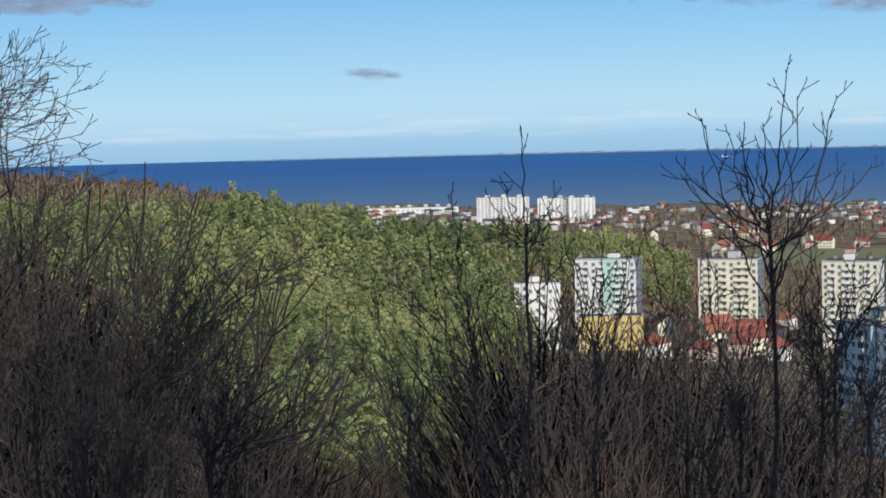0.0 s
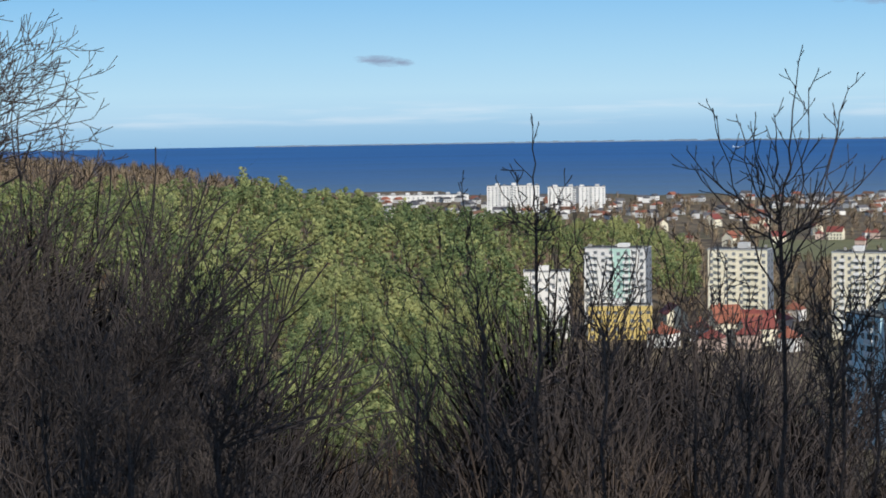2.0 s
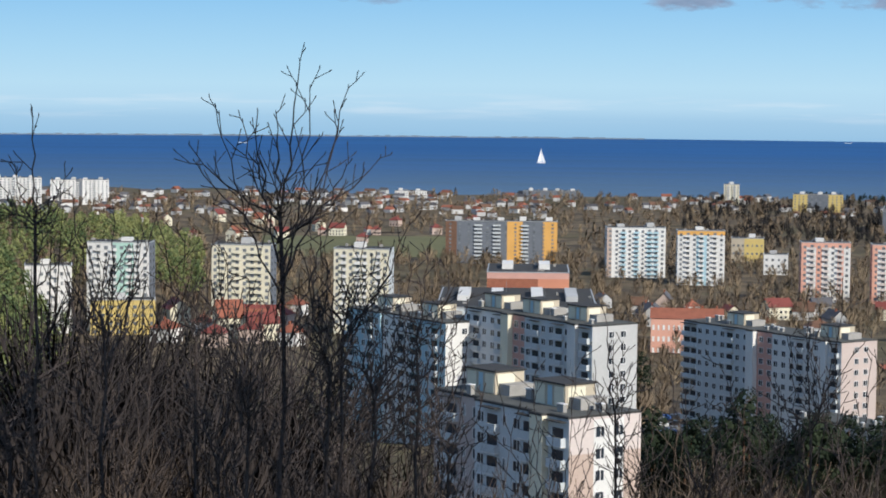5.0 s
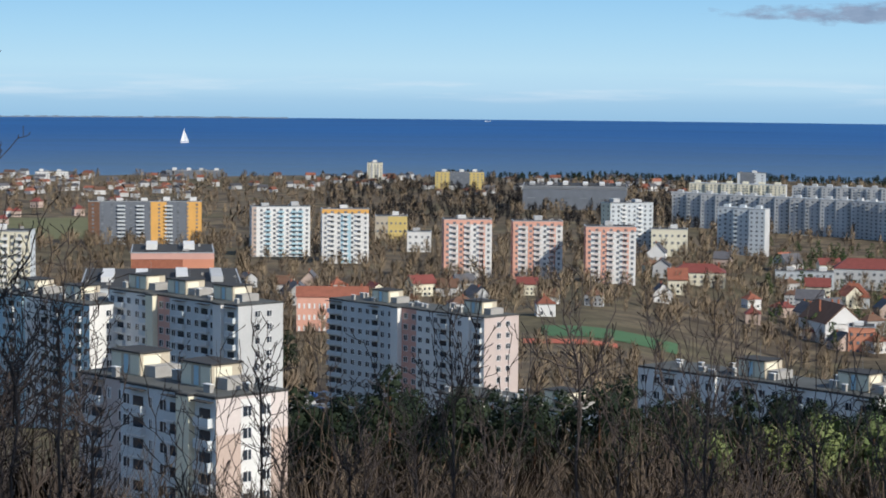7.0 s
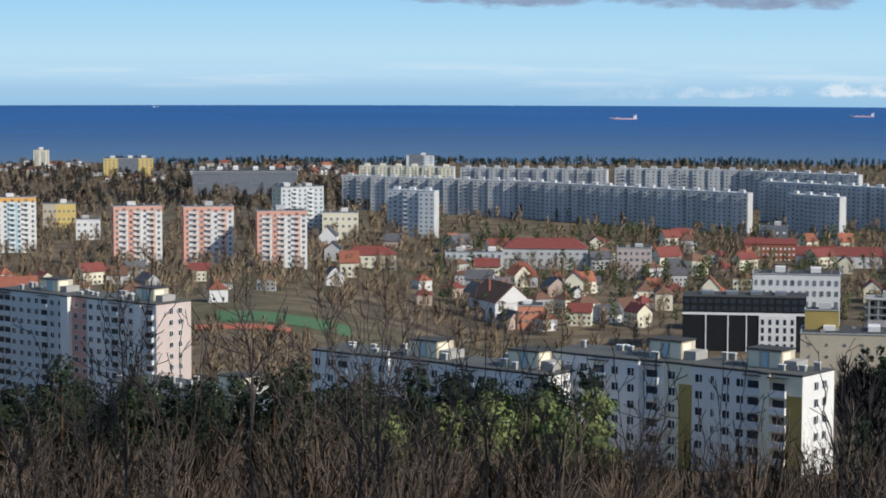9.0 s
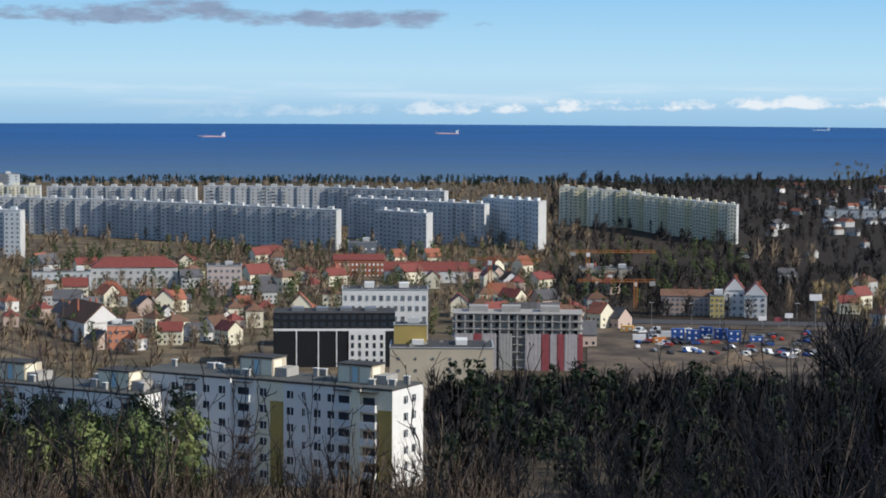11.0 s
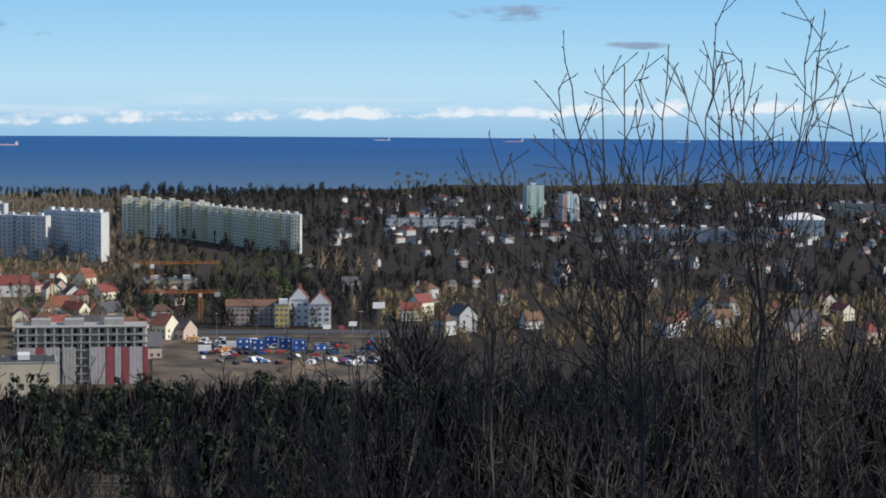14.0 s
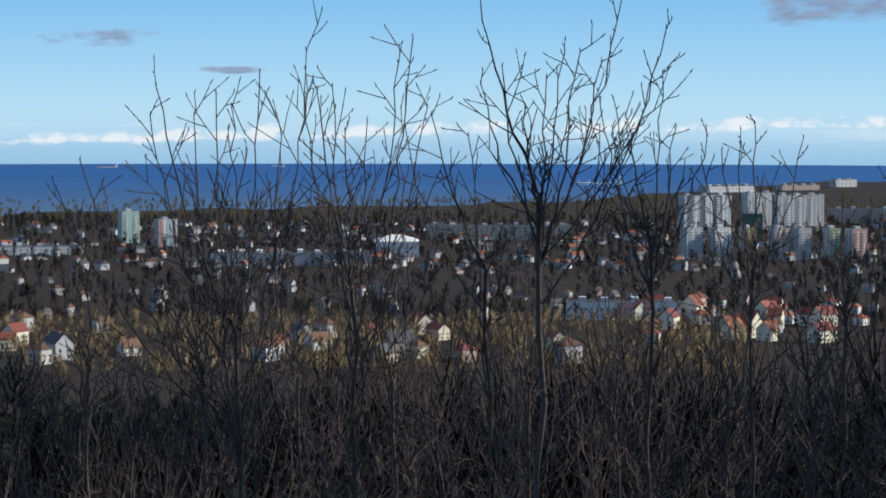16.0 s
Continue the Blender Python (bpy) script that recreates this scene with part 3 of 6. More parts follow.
def tower(az0, az1, d, top, base, label, walls, storeys=11, bays=8, balc=(), balc_mat="panel_white", turn=0.0, depth=13.0, strips=(), side="panel_grey", band=None, group="tower blocks", name="tower_block", end_bays=2, pitched=None, win=(1.5, 1.4), glass="glass_curtained"):
    """A far point or slab block facing the hill. strips: (from, to, material) fractions of the front laid over it."""
    rng = random.Random(int(az0 * 100))
    az = (az0 + az1) / 2
    w = radians(az1 - az0) * d / max(0.3, math.cos(radians(turn))) - depth * abs(math.tan(radians(turn))) * 0.6
    h = top - base
    bld = thing(name, facing(az, d + depth / 2, base, turn), label, "apartment building", group)
    g = Geo()
    g.box(-w / 2, w / 2, -depth / 2, depth / 2, -6, h)
    part("wall", g, walls, bld)
    for s in (-1, 1):
        g = Geo()
        g.box(min(s * w / 2, s * (w / 2 + 0.04)), max(s * w / 2, s * (w / 2 + 0.04)), -depth / 2, depth / 2, -6, h)
        part("end_wall", g, side, bld)
    for a, b, mm in strips:
        g = Geo()
        g.box(-w / 2 + w * a, -w / 2 + w * b, -depth / 2 - 0.12, -depth / 2, -6, h)
        part("cladding_strip", g, mm, bld)
    if band:
        g = Geo()
        g.box(-w / 2 - 0.1, w / 2 + 0.1, -depth / 2 - 0.14, -depth / 2, h - 2.4, h + 0.2)
        part("top_band", g, band, bld)
    g = Geo()
    facade(g, w, h, storeys, bays, -depth / 2 - 0.13, rng, win, balcony=balc)
    part("glazing", g, [glass, balc_mat], bld, "rows of dark windows with balcony fronts", "stuff")
    if end_bays:
        g = Geo()
        sh = (h - 1.8) / storeys
        for s in range(storeys):
            for k in range(end_bays):
                yy = -depth / 2 + depth * (k + 0.5) / end_bays
                for x in (-w / 2 - 0.08, w / 2 + 0.02):
                    g.box(x, x + 0.06, yy - 0.6, yy + 0.6, 1.7 + s * sh, 3.0 + s * sh)
        part("end_glazing", g, "glass_dark", bld, "", "stuff")
    g = Geo()
    if pitched:
        kind, rise, rm = pitched
        if kind == "hip":
            g.hip(-w / 2, w / 2, -depth / 2, depth / 2, h, h + rise)
        elif kind == "front":
            g.gable_front(-w / 2, w / 2, -depth / 2, depth / 2, h, h + rise)
            k = Geo()
            k.face([(-w / 2, -depth / 2 - 0.43, h - 0.1), (w / 2, -depth / 2 - 0.43, h - 0.1), (0, -depth / 2 - 0.43, h + rise * 0.9)])
            part("gable_wall", k, walls, bld)
        else:
            g.gable(-w / 2, w / 2, -depth / 2, depth / 2, h, h + rise)
            for s in (-1, 1):
                k = Geo()
                x = s * (w / 2 + 0.43)
                k.face([(x, -depth / 2, h - 0.1), (x, depth / 2, h - 0.1), (x, 0, h + rise * 0.9)])
                part("gable_wall", k, side, bld)
        part("roof", g, rm, bld)
        for k in range(2 + int(w / 12)):
            g = Geo()
            x = rng.uniform(-w / 2 + 2, w / 2 - 2)
            g.box(x - 0.4, x + 0.4, -0.3, 0.5, h + rise * 0.5, h + rise + 1.0)
            part("chimney", g, "brick", bld)
        return bld
    g.box(-w / 2 - 0.2, w / 2 + 0.2, -depth / 2 - 0.25, depth / 2 + 0.2, h, h + 0.35, 0)
    rf = part("roof", g, "sheet_roof", bld)
    g = Geo()
    g.box(-w / 2 + 0.3, w / 2 - 0.3, -depth / 2 + 0.3, depth / 2 - 0.3, h + 0.35, h + 0.39)
    part("roofing_felt", g, "bitumen", rf, "dark roofing felt")
    for k in range(max(1, int(w / 14))):
        g = Geo()
        x = -w / 2 + w * (k + rng.uniform(0.35, 0.65)) / max(1, int(w / 14))
        g.box(x - 2.2, x + 2.2, -depth * 0.2, depth * 0.25, h + 0.35, h + rng.uniform(1.8, 2.8))
        part("roof_hut", g, rng.choice(("panel_white", "panel_grey")), bld)
    g = Geo()
    vents(g, -w / 2, w / 2, -depth / 2, depth / 2, h + 0.35, int(w / 5), rng)
    part("vents", g, "concrete", bld, kind="stuff")
    return bld


# the estate at the foot of the hill
near_block(28.23, 281, 87.0, 31, 11.5, [(4.2, 0.0, "b", "panel_cool"), (2.6, -1.0, "", "panel_cream"), (13.0, 0.0, "wbswb"[::-1], "panel_cool"), (11.0, 1.2, "wsbw", "panel_pink")],
           "pale pink and grey panel block with loggias and a flat roof", end="panel_blush", lower_end="panel_peach", seed=1, storeys=9, tall=(9.0, 24.0))
near_block(28.78, 470, 78.0, 46, 12.0, [(4.5, 0.0, "b", "panel_cool"), (2.6, -1.0, "", "panel_white"), (16.0, 0.0, "wbwwbw", "panel_cool"), (5, 0.6, "ww", "panel_rose"), (2.6, -0.8, "", "panel_cream"), (15.0, 0.4, "bwwbw", "panel_white")],
           "long grey and white panel block with balcony stacks", end="panel_grey", seed=2, storeys=11, tall=(10.0, 26.0, 40.0))
near_block(25.1, 500, 75.0, 40, 12.0, [(14.0, 0.0, "wbwwb", "panel_aqua"), (12.0, 0.8, "wbww", "panel_white"), (14.0, 0.0, "wbwwb", "panel_aqua")],
           "pale blue and white panel block behind bare shrubs", end="panel_white", seed=3, storeys=11, tall=(12.0, 30.0))
near_block(34.95, 555, 66.2, 60, 12.0, [(4.5, 0.0, "b", "panel_white"), (2.6, -0.9, "", "panel_white"), (17.0, 0.0, "wwbwww", "panel_white"), (6, 0.6, "ww", "panel_rose"), (2.6, -0.9, "", "panel_white"), (20.0, 0.3, "wwbwwww", "panel_cool"), (5.5, 0.8, "bb", "panel_grey")],
           "long white panel block with a dusky pink stair strip", end="panel_pink", seed=4, storeys=11, tall=(8.0, 42.0))
near_block(44.78, 382, 73.6, 54, 11.5, [(5.0, 0.0, "d", "panel_white"), (16.0, 0.4, "wswwbw", "panel_white"), (14.0, 1.2, "wwbww", "panel_white"), (18.0, 0.4, "wwsbww", "panel_white")],
           "low white panel block with loggias among pines", end="panel_white", seed=5, storeys=5, tall=(8.0, 30.0), end_windows=True)
near_block(51.11, 366, 76.5, 46, 10.5, [(5.6, 0.0, "ad", "panel_cream"), (2.0, -0.6, "", "panel_cream"), (13.0, 0.2, "bwwsw", "panel_white"), (5.5, 0.5, "aw", "panel_cream"), (4.5, 0.2, "b", "panel_white"), (19.0, -0.5, "wwbwsw", "panel_white")],
           "white panel block with ochre panels and balcony stacks", end="panel_white", accent="panel_ochre", seed=6, storeys=6, tall=(9.0, 28.0))
near_block(37.4, 430, 62.0, 40, 11.5, [(14.0, 0.0, "wwbww", "panel_white"), (12.0, 0.8, "wwbw", "panel_grey"), (14.0, 0.0, "wwbww", "panel_white")],
           "low white block half hidden by pines", end="panel_white", seed=7, storeys=4, tall=(10.0,))

# point blocks across the valley
tower(16.19, 17.82, 975, 58, 25, "white and mint tower block with a yellow foot", "panel_white", balc=(1, 3, 5, 6), strips=((0.42, 0.75, "panel_mint"),), side="panel_dark", turn=12)
tower(19.27, 20.83, 975, 57, 24, "cream tower block with many balconies", "panel_cream", balc=(1, 3, 5, 6), side="panel_dark", turn=12, balc_mat="panel_cream")
tower(22.31, 23.77, 955, 57, 24, "cream white tower block with balconies", "panel_cream", balc=(1, 3, 4, 6), side="panel_cool", turn=10, balc_mat="panel_white")
tower(25.08, 27.87, 1500, 35, 6, "dark grey tower block with two orange end strips", "panel_dark", storeys=11, bays=12, balc=(3, 5, 8), balc_mat="panel_cool",
      strips=((0.55, 0.69, "panel_orange"), (0.87, 1.0, "panel_orange"), (0.0, 0.1, "roof_brown")), side="panel_orange")
tower(29.07, 30.56, 1375, 40, 8, "white tower block with pale blue balconies", "panel_white", bays=9, balc=(2, 4, 6, 7), balc_mat="panel_aqua", strips=((0.0, 0.08, "panel_peach"),), side="panel_white", turn=-6)
tower(30.84, 32.03, 1325, 42, 9, "white and aqua tower block with an orange top", "panel_white", bays=7, balc=(1, 3, 5), balc_mat="panel_white", strips=((0.4, 0.62, "panel_aqua"),), band="panel_orange", side="panel_white", turn=-4)
for a0, a1, dd, tp in ((33.88, 35.11, 1225, 43.5), (35.61, 36.88, 1225, 43), (37.43, 38.71, 1205, 42)):
    tower(a0, a1, dd, tp, 9, "white and salmon pink tower block with balconies", "panel_white", bays=7, balc=(1, 3, 5), strips=((0.0, 0.1, "panel_salmon"), (0.3, 0.42, "panel_salmon"), (0.74, 0.86, "panel_salmon")), balc_mat="panel_blush", band="panel_salmon", side="panel_rose", turn=-5)
tower(37.89, 39.09, 1450, 39.5, 7, "grey tower block with a pale yellow end wall", "panel_cool", bays=8, balc=(2, 5), side="panel_cream", turn=-25, depth=14)
tower(13.76, 15.07, 2250, 28, 2, "long white slab block near the sea", "panel_white", bays=14, balc=(3, 6, 10), storeys=10, strips=((0.47, 0.5, "panel_dark"),), depth=12, group="slab blocks by the sea")
tower(15.28, 16.71, 2250, 26, 2, "long white slab block near the sea", "panel_white", bays=14, balc=(3, 6, 10), storeys=10, strips=((0.44, 0.54, "panel_dark"),), depth=12, group="slab blocks by the sea")
tower(31.99, 32.37, 2350, 22.5, 1, "slim cream white tower by the beach", "panel_cream", bays=5, balc=(1, 3), storeys=12, depth=15)
tower(33.69, 34.91, 2250, 18.5, 1, "dark hotel with two yellow wings", "panel_dark", bays=12, storeys=6, strips=((0.0, 0.3, "panel_yellow"), (0.7, 1.0, "panel_yellow")), side="panel_yellow", depth=18)
tower(65.25, 65.74, 2100, 31, 3, "pale green tower block", "panel_mint", bays=6, balc=(1, 4), storeys=11, turn=-18)
tower(66.15, 66.67, 2050, 26, 3, "white tower block with a coloured gable", "panel_white", bays=6, balc=(1, 4), storeys=10, strips=((0.0, 0.2, "panel_rose"), (0.4, 0.6, "panel_aqua")), turn=-18)
tower(79.2, 80.45, 2300, 38, 2, "tall grey slab block with dark stripes", "panel_cool", bays=12, balc=(2, 5, 8), storeys=13, strips=((0.06, 0.16, "panel_dark"), (0.32, 0.44, "panel_dark"), (0.6, 0.8, "panel_dark")), group="far estate", turn=-30)
tower(80.76, 81.5, 2350, 39, 2, "tall grey slab block", "panel_cool", bays=8, balc=(2, 5), storeys=13, group="far estate", turn=-30)
tower(81.5, 82.72, 2330, 38, 2, "tall pale grey slab block", "panel_grey", bays=12, balc=(2, 5, 8), storeys=13, group="far estate", turn=-30)
tower(80.75, 81.25, 2200, 25, 2, "tower under green netting", "green_netting", bays=4, storeys=9, group="far estate")
for a0, a1, mm in ((79.25, 79.75, "panel_cool"), (79.95, 80.5, "panel_white"), (80.72, 81.02, "panel_ochre"), (81.42, 81.9, "panel_pink"), (82.0, 82.42, "panel_grey"), (82.75, 83.15, "panel_green"), (83.3, 83.8, "panel_rose")):
    tower(a0, a1, 1900, 27.5, 2, "small %s tower block of the far estate" % {"panel_cool": "grey blue", "panel_white": "white", "panel_ochre": "ochre", "panel_pink": "pale pink", "panel_grey": "grey", "panel_green": "olive green", "panel_rose": "dusky pink"}[mm], mm, bays=5, balc=(1, 3), storeys=10, depth=12, group="far estate", turn=-30)
tower(82.85, 84.4, 2500, 17, 2, "long dusky block of the far estate", "panel_peach", bays=16, storeys=5, group="far estate")


tower(14.65, 15.8, 960, 49.5, 24, "low white block of flats with a cream gable", "panel_white", storeys=6, bays=7, balc=(1, 4), side="panel_cream", depth=12)
tower(16.25, 17.85, 955, 35.5, 20, "low yellow annex at the foot of the tower block", "panel_yellow", storeys=4, bays=8, depth=10, name="annex", group="town buildings")


# the long wave-shaped blocks
def wave_block(points, label, wall="panel_grey", storeys=11, seed=0, step=13.0, depth=11.0, end="panel_grey", stripe=None, blend=0.5):
    """A slab of staggered sections along a bent line of (heading, distance, top, base)."""
    rng = random.Random(seed)
    pts = [(P(a, d, 0), tp, bs) for a, d, tp, bs in points]
    p0 = pts[0][0]
    bld = thing("long_apartment_block", pose(p0.x, p0.y, 0), label, "apartment building", "wave-shaped blocks")
    for (a, ta, ba), (b, tb, bb) in zip(pts, pts[1:]):
        n = max(1, round((b - a).length / step))
        for k in range(n):
            t = (k + 0.5) / n
            c = a.lerp(b, t)
            top, base = ta + (tb - ta) * t, ba + (bb - ba) * t
            out = -Vector((c.x, c.y, 0)).normalized()
            along = Vector((-out.y, out.x, 0))
            # width seen square to the line of sight, plus a lap behind the next section
            w = abs((b - a).dot(along)) / n + 0.02
            h = top - base
            line = (b - a).normalized()
            face = (out * blend + Vector((line.y, -line.x, 0)) * (1 - blend) * (1 if line.x * out.y - line.y * out.x < 0 else -1)).normalized()
            if face.dot(out) < 0:
                face = out
            rot = math.atan2(face.x, -face.y)
            w = w / max(0.6, face.dot(out))
            loc = (c.x - p0.x, c.y - p0.y, base)
            g = Geo()
            g.box(-w / 2, w / 2, 0, depth, -5, h, 0)
            g.box(w / 2, w / 2 + 0.04, 0, depth, -5, h, 1)
            g.box(-w / 2 - 0.1, w / 2 + 0.1, -0.15, depth, h, h + 0.35, 2)
            g.box(-w * 0.2, w * 0.15, depth * 0.3, depth * 0.7, h + 0.35, h + 2.2, 0)
            sec = part("section", g, [wall if not (stripe and k % 3 == 1) else stripe, end, "sheet_roof"], bld)
            sec.location, sec.rotation_euler = loc, (0, 0, rot)
            g = Geo()
            bays = max(3, int(w / 3.2))
            facade(g, w, h, storeys, bays, -0.02, rng, win=(1.4, 1.2), balcony=[i for i in range(bays) if (i + k) % 4 == 1])
            win = part("glazing", g, ["glass_curtained", wall], sec, kind="stuff")
    return bld


wave_block([(39.6, 1760, 29, -2), (44.0, 1690, 29, -2), (49.7, 1560, 29.5, -2)], "very long grey wave-shaped block of flats", seed=1)
wave_block([(40.02, 1980, 25, 0), (42.39, 1960, 25, 0)], "long cream white block in full sun", "panel_cream", seed=2)
wave_block([(42.55, 1930, 26, 0), (46.2, 1890, 27, 0)], "long grey block of flats with dark stairs", seed=3)
wave_block([(46.4, 1840, 31, 0), (49.5, 1820, 31, 0), (52.4, 1760, 31.5, 0)], "long grey block of flats with dark stairs", seed=4)
wave_block([(50.0, 1680, 31, 0), (53.4, 1600, 31.5, -2)], "grey block of flats with white end wall", seed=5)
wave_block([(50.65, 1540, 31, -2), (51.95, 1505, 31, -2)], "grey block of flats with white end wall", seed=6)
wave_block([(53.35, 1640, 34, 0), (54.75, 1570, 35.5, -2)], "tall pale end of a wave-shaped block", "panel_cool", seed=7)
wave_block([(55.27, 1830, 32, 2), (57.4, 1790, 30, 2)], "long cream and yellow block of flats", "panel_cream", seed=8, blend=0.85, stripe="panel_straw")
wave_block([(57.0, 1790, 29, 2), (59.67, 1640, 30, 0)], "long cream and yellow block of flats", "panel_cream", seed=9, blend=0.85, stripe="panel_straw")
wave_block([(40.73, 1510, 34, 0), (41.9, 1490, 34, 0)], "grey block with dark loggia strips", "panel_cool", seed=10)


# ---- town between the estate and the sea ----
TOWN = "town buildings"
tower(30.24, 32.03, 900, 35.3, 20, "long coral red school building", "panel_salmon", storeys=3, bays=14, depth=14, group=TOWN, name="school", end_bays=0, pitched=("gable", 3.6, "roof_tiles"), win=(1.8, 2.0), glass="frame_white")
tower(24.86, 28.9, 818, 46.5, 24, "large grey flat-roofed sports hall", "panel_cool", storeys=2, bays=10, depth=78, group=TOWN, name="sports_hall", end_bays=0, win=(1.2, 1.0))
tower(26.13, 28.18, 905, 52.0, 24, "brick red shopping hall with an orange end", "brick", storeys=3, bays=8, depth=40, side="panel_orange", strips=((0.62, 1.0, "panel_coral"),), group=TOWN, name="shopping_hall", end_bays=0, band="panel_rose")
tower(43.62, 45.75, 1300, 14, -2, "grey manor with a crimson hipped roof", "panel_grey", storeys=4, bays=12, depth=16, side="panel_white", group=TOWN, name="manor_house", pitched=("hip", 5.5, "roof_crimson"))
tower(39.62, 40.95, 1250, 14.5, 2, "pale yellow house with a red hipped roof", "panel_cream", storeys=4, bays=8, depth=15, side="panel_cream", group=TOWN, name="town_house", pitched=("hip", 4.5, "roof_crimson"))
tower(42.18, 43.62, 1290, 12.5, 0, "pale grey flat-roofed housing block", "panel_cool", storeys=4, bays=9, depth=12, group=TOWN, name="housing_block")
tower(46.48, 47.34, 1250, 19, 0, "pale pink five-storey block", "panel_pink", storeys=5, bays=6, depth=14, group=TOWN, name="housing_block", side="panel_white")
tower(43.7, 44.5, 1200, 8, -2, "grey house with a steep red roof", "panel_cool", storeys=2, bays=4, depth=12, group=TOWN, name="town_house", pitched=("hip", 7, "roof_tiles"))
tower(49.63, 50.9, 1370, 12, 0, "long brick building with a red roof", "brick", storeys=3, bays=12, depth=13, group=TOWN, name="brick_building", pitched=("gable", 3.0, "roof_crimson"), glass="frame_white")
tower(50.9, 53.0, 1330, 9, -2, "low white building with a brown-red roof", "panel_white", storeys=2, bays=10, depth=14, group=TOWN, name="town_house", pitched=("gable", 5.0, "roof_crimson"))
tower(42.9, 44.2, 1040, 12, 0, "white gabled hall in bright sun", "panel_white", storeys=1, bays=3, depth=30, group=TOWN, name="gabled_hall", turn=-24, side="panel_white", pitched=("front", 8.5, "roof_brown"), end_bays=0)
tower(44.0, 44.65, 1020, 13, 0, "orange rendered annex of the gabled hall", "panel_coral", storeys=3, bays=4, depth=14, group=TOWN, name="annex")
tower(57.83, 59.25, 1165, 12.5, 1, "row of gabled brown brick town houses", "panel_peach", storeys=4, bays=12, depth=12, group=TOWN, name="terrace_house", pitched=("gable", 3.0, "roof_brown"))
tower(59.05, 59.4, 1158, 13.5, 1, "ochre yellow town house", "panel_yellow", storeys=4, bays=3, depth=12, group=TOWN, name="town_house")
tower(59.4, 59.9, 1165, 16, 1, "white town house with a steep red roof", "panel_white", storeys=4, bays=3, depth=10, group=TOWN, name="town_house", side="panel_white", pitched=("front", 6.5, "roof_crimson"))
tower(59.9, 60.45, 1160, 14, 1, "white town house with a steep red roof", "panel_white", storeys=4, bays=3, depth=10, group=TOWN, name="town_house", side="panel_white", pitched=("front", 6.5, "roof_crimson"))
tower(55.8, 57.1, 1320, 12, -3, "beige flat-roofed office with window bands", "panel_beige", storeys=4, bays=10, depth=14, group=TOWN, name="office_block", win=(3.2, 1.3))
tower(49.85, 52.0, 1010, 29.5, 0, "white office block with a dark window band", "panel_white", storeys=6, bays=12, depth=18, group=TOWN, name="office_block", win=(1.6, 2.2))
tower(51.05, 53.65, 850, 23.5, 4, "beige block with a flat green-grey roof", "panel_beige", storeys=4, bays=6, depth=22, group=TOWN, name="housing_block", side="panel_white", win=(1.0, 1.0))
tower(51.15, 51.98, 860, 31, 4, "blank ochre stair tower", "panel_ochre", storeys=1, bays=1, depth=8, group=TOWN, name="stair_tower", end_bays=0, win=(0.4, 0.4))
tower(35.88, 38.48, 1950, 22, 0, "low grey round-cornered arena", "panel_dark", storeys=2, bays=6, depth=60, group=TOWN, name="arena", end_bays=0, side="panel_dark", band="steel", win=(8, 0.8))
tower(39.1, 40.0, 1440, 24, 4, "low cream flat-roofed block", "panel_cream", storeys=4, bays=6, depth=14, group=TOWN, name="housing_block")
tower(50.0, 50.7, 1480, 14, -2, "dark glazed low office", "panel_dark", storeys=3, bays=4, depth=14, group=TOWN, name="office_block", win=(6, 1.2), glass="frame_white")
tower(27.0, 28.4, 2420, 10, 0, "long low dark building by the beach", "panel_dark", storeys=2, bays=12, depth=14, group=TOWN, name="beach_building")
tower(23.8, 24.6, 2400, 9.5, 0, "long low white building by the beach", "panel_white", storeys=3, bays=12, depth=12, group=TOWN, name="beach_building")
tower(10.9, 13.3, 2480, 9, 0, "long low white warehouse by the sea", "panel_white", storeys=2, bays=20, depth=20, group=TOWN, name="warehouse")
tower(33.0, 33.6, 1420, 22, 5, "small white block among bare trees", "panel_white", storeys=4, bays=4, depth=12, group=TOWN, name="housing_block")
tower(32.2, 33.0, 1560, 22, 4, "beige and yellow school block", "panel_beige", storeys=3, bays=7, depth=14, group=TOWN, name="housing_block", strips=((0.4, 1.0, "panel_yellow"),))
tower(41.2, 41.9, 2150, 26, 0, "slim grey tower by the sea", "panel_cool", storeys=9, bays=4, depth=12, group=TOWN, name="tower_block", strips=((0.1, 0.6, "panel_dark"),))
tower(76.4, 79.2, 1350, 12.5, 1.5, "long white low building with a red-brown middle", "panel_white", storeys=2, bays=20, depth=16, group=TOWN, name="low_building", strips=((0.45, 0.75, "panel_rose"),))
tower(79.7, 81.0, 3350, 10.5, 0, "long white harbour warehouse", "panel_white", storeys=2, bays=14, depth=30, group=TOWN, name="harbour_warehouse", turn=-30)
tower(82.9, 83.5, 3600, 13, 0, "pale harbour silo block", "panel_white", storeys=3, bays=5, depth=20, group=TOWN, name="harbour_silo", turn=-30)
tower(81.6, 82.6, 3450, 9, 0, "low brown harbour shed", "panel_peach", storeys=2, bays=10, depth=20, group=TOWN, name="harbour_shed", turn=-30)
tower(61.8, 64.4, 1950, 9, 0, "long pale low halls", "panel_white", storeys=2, bays=16, depth=18, group=TOWN, name="warehouse")
tower(67.5, 71.5, 1800, 11, 1, "very long pale grey hall roof", "sheet_roof", storeys=2, bays=24, depth=40, group=TOWN, name="warehouse")
tower(71.6, 72.7, 1900, 15, 1, "white arched hall among trees", "panel_white", storeys=2, bays=8, depth=30, group=TOWN, name="warehouse", pitched=("hip", 5, "panel_white"))
